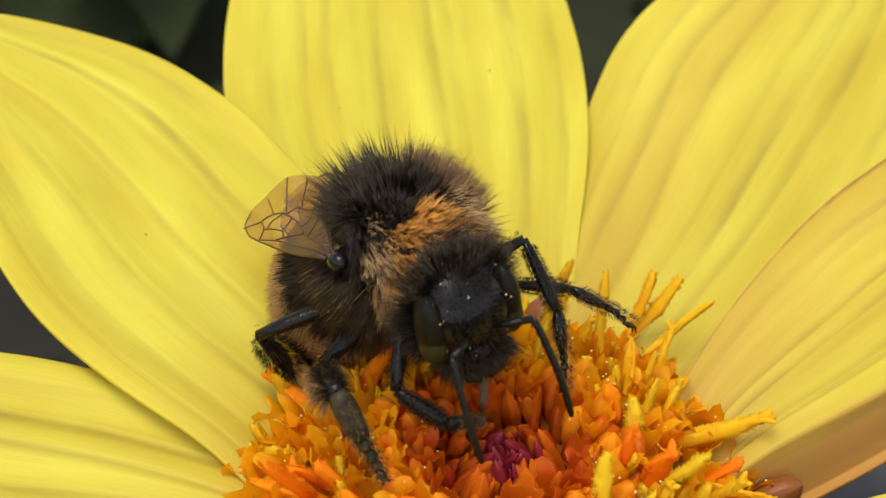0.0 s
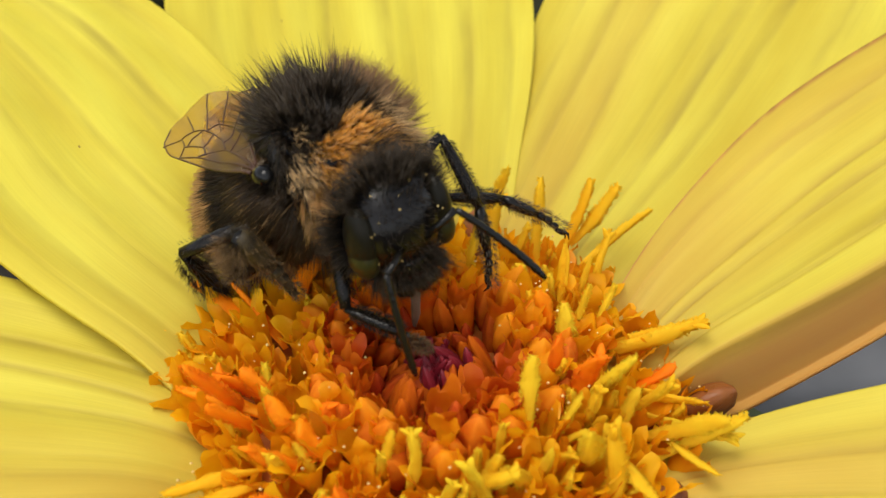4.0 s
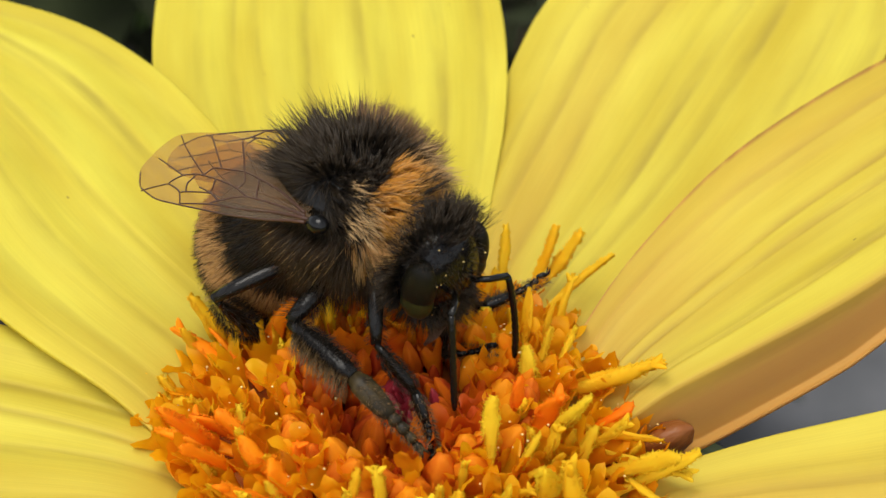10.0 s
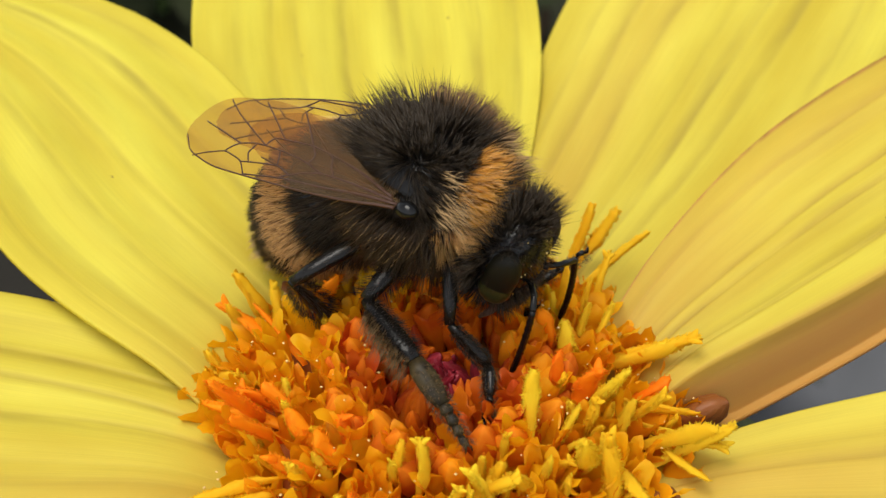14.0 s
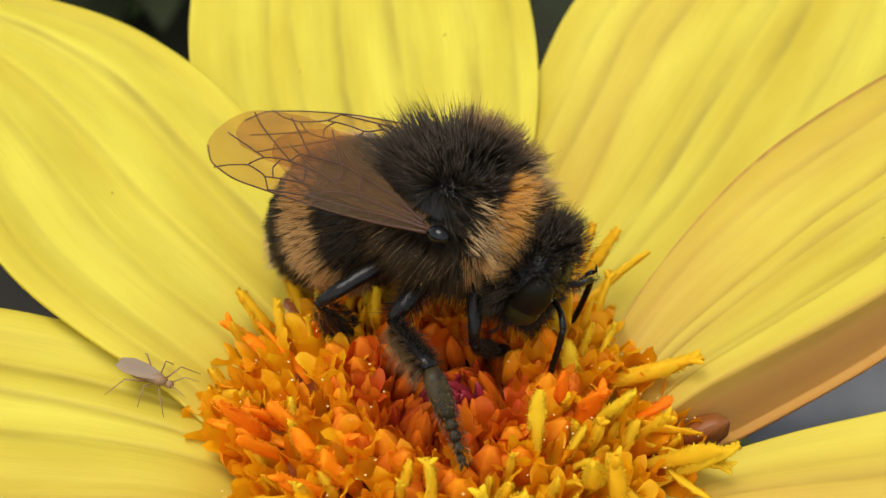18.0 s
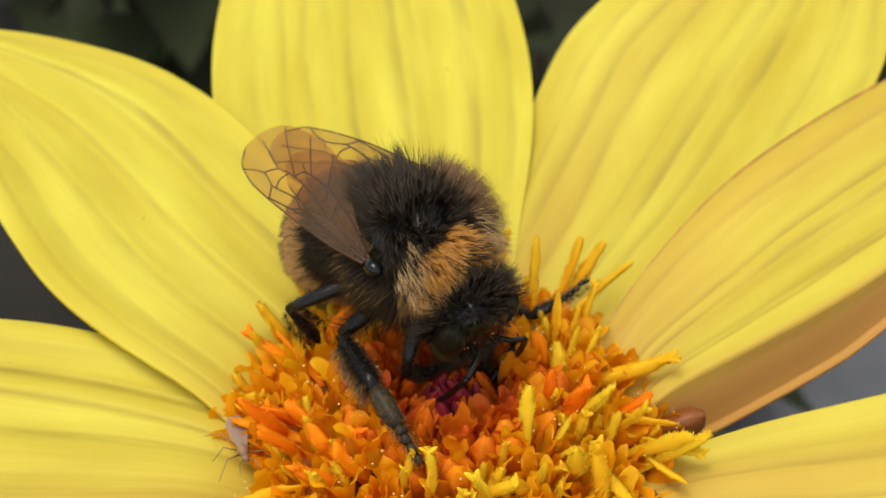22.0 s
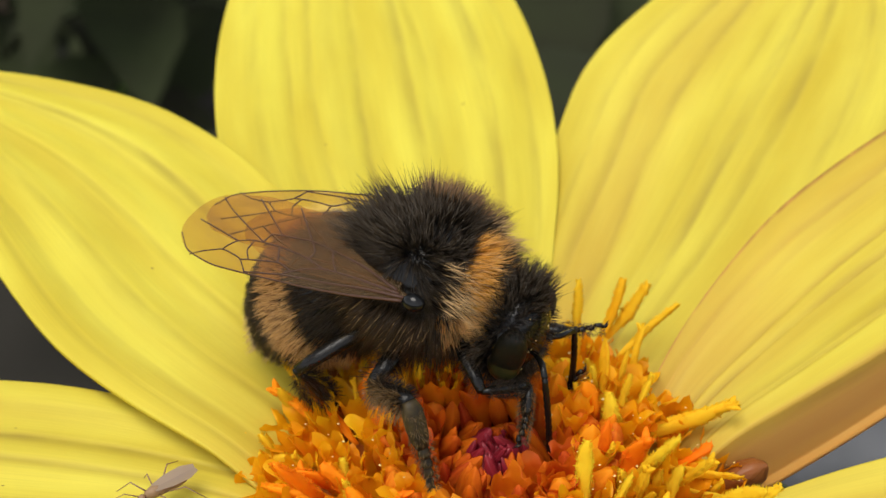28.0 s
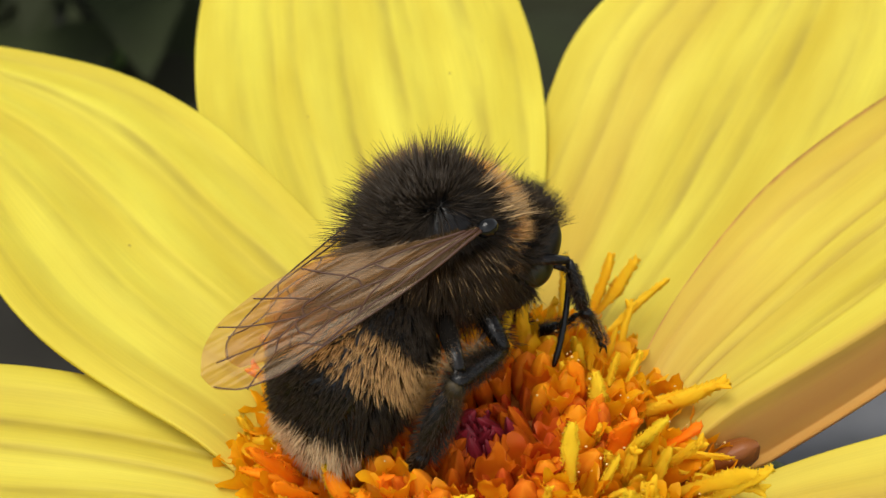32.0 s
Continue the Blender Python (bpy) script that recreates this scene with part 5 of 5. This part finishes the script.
# the way that a folded shin and its foot take, in world axes, by time
FOLDED = {
    "hind_r": [(0, 1.0, 1.6, -3.2, 0.9, 2.2, -1.2), (29, 1.0, 1.6, -3.2, 0.9, 2.2, -1.2), (30, -1.2, -0.8, -3.0, -1.0, 0.4, -1.6), (32, -1.2, -0.8, -3.0, -1.0, 0.4, -1.6)],
    "front_r": [(0, 0.3, 1.0, -0.9, 0.6, 1.0, -0.5), (28, 0.3, 1.0, -0.9, 0.6, 1.0, -0.5), (30, 0.25, -0.3, -1.0, 0.4, 0.3, -0.9), (32, 0.25, -0.3, -1.0, 0.4, 0.3, -0.9)],
    "hind_l": [(0, 0.2, 0.6, -3.2, -0.4, 1.6, -1.2), (32, 0.2, 0.6, -3.2, -0.4, 1.6, -1.2)],
}


def at_time(rows, t):
    cols = list(zip(*rows))
    return Vector([float(np.interp(t, cols[0], k)) for k in cols[1:]])


def bone(at, to, pole):
    """A pose at a point with x along the bone and z towards the pole."""
    x = (to - at).normalized()
    y = Vector(pole).cross(x).normalized()
    z = x.cross(y)
    m = Matrix((x, y, z)).transposed().to_4x4()
    m.translation = at * MM
    return m


def leg_key(key, t):
    hip, (a, b, c) = LEGS[key][0], LEGS[key][1]
    side = -1 if key.endswith("r") else 1
    foot = (bee_pose(t).inverted() @ (at_time(FEET[key], t) * MM)) / MM
    way = at_time(KNEES[key], t).normalized()
    knee = hip + way * a
    reach = foot - knee
    along = reach.normalized()
    far = min(max(reach.length, abs(b - c) + 0.4), (b + c) * 0.985)
    foot = knee + along * far
    k = (b * b - c * c + far * far) / (2 * far)
    h = math.sqrt(max(b * b - k * k, 0.0))
    pole = Vector((0, side, 0.5))
    if key.startswith("front"):
        pole = Vector((0.5, -0.3 * side, -0.5) if side < 0 else (1.0, 0.5, 0.4))
    if key == "mid_r":
        pole = Vector((0.5, -0.3, 0.8))
    if key in ("front_l", "mid_l"):
        tuck = float(np.interp(t, (8, 9.5), (0, 1)))
        pole = pole.lerp(Vector((0.3, -0.2, -1.0)), tuck)
    bend = (pole - along * pole.dot(along)).normalized()
    ankle = knee + along * k + bend * h
    if key in FOLDED:
        ways = [float(np.interp(t, [row[0] for row in FOLDED[key]], [row[k] for row in FOLDED[key]])) for k in range(1, 7)]
        flat = bee_pose(t).to_3x3().inverted()
        share = 1.0 if key.startswith("hind") else float(np.interp(t, (8, 9, 10, 14, 17, 25, 28, 29.5, 31), (0, 0.4, 0, 0, 0.7, 1, 0, 0, 0.85)))
        bent = knee + (flat @ Vector(ways[:3])).normalized() * b
        ankle = knee + (ankle.lerp(bent, share) - knee).normalized() * b
        foot = ankle + ((foot - ankle).normalized().lerp((flat @ Vector(ways[3:])).normalized(), share)).normalized() * c
    up = Vector((0.2, 0.1, 1.0))
    thigh, shin, sole = bone(hip, knee, up), bone(knee, ankle, pole), bone(ankle, foot, pole)
    inv = thigh.inverted()
    return thigh, inv @ shin, inv @ sole


# ---- a small midge that walks over the petals ----
def small(shape):
    return np.asarray(shape[0]) * 0.85, shape[1]


midge = tagged(new("midge"), "tiny pale brown midge with clear wings on a petal", "midge")
part("body", make_mesh("body", *small(tube([(-1.3, 0, 0.35), (-0.9, 0, 0.42), (0, 0, 0.5), (0.6, 0, 0.62), (1.0, 0, 0.6)], (0.1, 0.24, 0.27, 0.34, 0.18), 10)), MIDGE), midge)
part("head", make_mesh("head", *small(ball((0.22, 0.22, 0.22), (1.2, 0, 0.55), 8, 10)), MIDGE), midge)
for side in (-1, 1):
    v, f = wing_mesh([(0, 0.1), (1, 0.35), (2, 0.4), (2.7, 0.1), (2.6, -0.4), (1.6, -0.6), (0.6, -0.3)])
    part("wing", make_mesh("wing", *small((v * (-0.9, side * 0.9, 0.3) + (0.5, side * 0.2, 0.85), f)), MIDGE_WING), midge, "greyish narrow wing")
    part("antenna", make_mesh("antenna", *small(tube([(1.3, side * 0.1, 0.65), (1.9, side * 0.45, 0.95), (2.6, side * 0.6, 0.8)], (0.04, 0.03, 0.015), 5)), MIDGE), midge)
    for k, (x0, x1) in enumerate(((0.7, 1.9), (0.4, 0.3), (0.1, -1.7))):
        part("leg", make_mesh("leg", *small(tube([(x0, side * 0.2, 0.45), ((x0 + x1) / 2, side * 1.0, 0.95), (x1, side * 1.7, 0.05)], (0.05, 0.04, 0.02), 5)), MIDGE), midge)

MIDGE_ROWS = [
    # seconds, x, y and heading
    (0, -29.0, 8.6, -20), (14.5, -23.0, 6.6, -20), (16.5, -17.1, 2.9, -25), (17, -16.0, 2.3, -30), (17.5, -14.5, 1.7, -20), (18, -13.0, 1.2, -25), (19, -11.9, 0.3, -35), (20, -11.1, -0.6, -10),
    (21, -10.7, -1.3, -30), (22, -9.7, -2.1, -70), (23, -9.1, -3.1, -60), (24, -9.0, -4.3, -80), (25, -9.0, -5.5, -100), (27, -11.7, -3.5, 160), (28, -14.5, -1.1, 215), (29, -15.8, -5.2, 250), (30, -16.0, -13.0, 260), (32, -17.0, -19.0, 265),
]

HEAD_ROWS = [
    # seconds, yaw, pitch and roll against the thorax
    (0, -6, 15, 0), (3, -6, 15, 0), (6, -4, 19, 0), (9, -2, 24, 0), (12, 0, 28, 0), (14, 2, 28, 0), (17, 6, 30, 0), (20, 10, 32, 0), (22, 4, 36, 0), (24, 6, 36, 0), (25, 10, 32, 0), (28, 2, 23, 0), (29, 2, 24, 0), (30, 6, 36, 0), (31, 12, 52, 0), (32, 12, 52, 0),
]
ANTENNA_ROWS = {
    # seconds, swing out and dip, for each side
    -1: [(0, 0, 0), (2, 5, 8), (3, -4, 4), (6, 4, 10), (8, 0, 2), (10, 6, -4), (13, -6, 10), (17, 4, -2), (20, -4, 8), (22, 2, 20), (25, 6, -4), (28, 0, -6), (29, 6, 0), (30, 8, -32), (31, 4, 0), (32, 4, 6)],
    1: [(0, 4, 0), (2, 16, -14), (3, 26, -24), (6, 10, -4), (8, 2, 4), (10, 0, 0), (13, 8, 6), (17, 2, 4), (20, 14, 10), (22, 8, 14), (25, 4, 8), (28, 0, 2), (29, 4, 8), (32, 0, 4)],
}
WING_ROWS = [
    # seconds, spread of the near wing and of the far one, and lift
    (0, -4, -9, 0), (3, -4, -9, 0), (8, -3, -6, 0), (11, 0, 0, 0), (14, 1, 1, 0), (28, 0, 0, 1), (29, 2, 4, 2), (30, 3, 8, 0.3), (31, 3, 9, 1.2), (32, 3, 9, 1.5),
]


def petal_height(x, y):
    # the upper petal lies over the lower one beyond the join between them
    return -2.5 + 0.12 * (math.hypot(x, y) - 8) + 0.35 + 0.95 * min(max((y - 0.5) / 1.5, 0.0), 1.0)


def motions():
    times = sorted({row[0] for row in BEE_ROWS})
    walk(bee, [(t, bee_pose(t)) for t in times])
    at = Matrix.Translation(Vector(HEAD_AT) * MM)
    walk(head, [(t, at @ pose(0, 0, 0, roll, pitch, yaw)) for t, yaw, pitch, roll in HEAD_ROWS])
    for side, ob in antennae.items():
        walk(ob, [(t, placed(2.95, side * 0.5, -1.1) @ pose(0, 0, 0, side * swing, dip, side * swing * 0.5)) for t, swing, dip in ANTENNA_ROWS[side]])
    for side, (fore, hind) in wings.items():
        m = -side
        rows_f, rows_h = [], []
        for t, near, far, lift in WING_ROWS:
            base = placed(0.75, side * 3.25, 1.15) if side < 0 else placed(0.75, side * 3.1, 1.3)
            if side < 0:
                turn = pose(0, 0, 0, 0, 0, 174 + near) @ pose(0, 0, 0, -22, 3.5 - lift, 0)
            else:
                turn = pose(0, 0, 0, 0, 0, 197 + far) @ pose(0, 0, 0, -14, 4 - lift, 0)
            rows_f.append((t, base @ turn))
            rows_h.append((t, placed(0, 0, -0.18) @ base @ turn))
        walk(fore, rows_f)
        walk(hind, rows_h)
    walk(abdomen, [(t, pose(0, 0, 0, 0, p, a)) for t, p, a in ((0, 0, 0), (28, 0, 0), (29, 2, 3), (30, 2, 6), (31, 1, 8), (32, 1, 8))])
    for key in LEGS:
        hip, lengths, thigh, shin, foot, shin_hair = LEGS[key]
        keys = [(t, leg_key(key, t)) for t in times]
        walk(thigh, [(t, m[0]) for t, m in keys])
        walk(shin, [(t, m[1]) for t, m in keys])
        walk(shin_hair, [(t, m[1]) for t, m in keys])
        walk(foot, [(t, m[2]) for t, m in keys])
    walk(midge, [(t, placed(x, y, petal_height(x, y)) @ pose(0, 0, 0, 0, 0, a)) for t, x, y, a in MIDGE_ROWS])


motions()
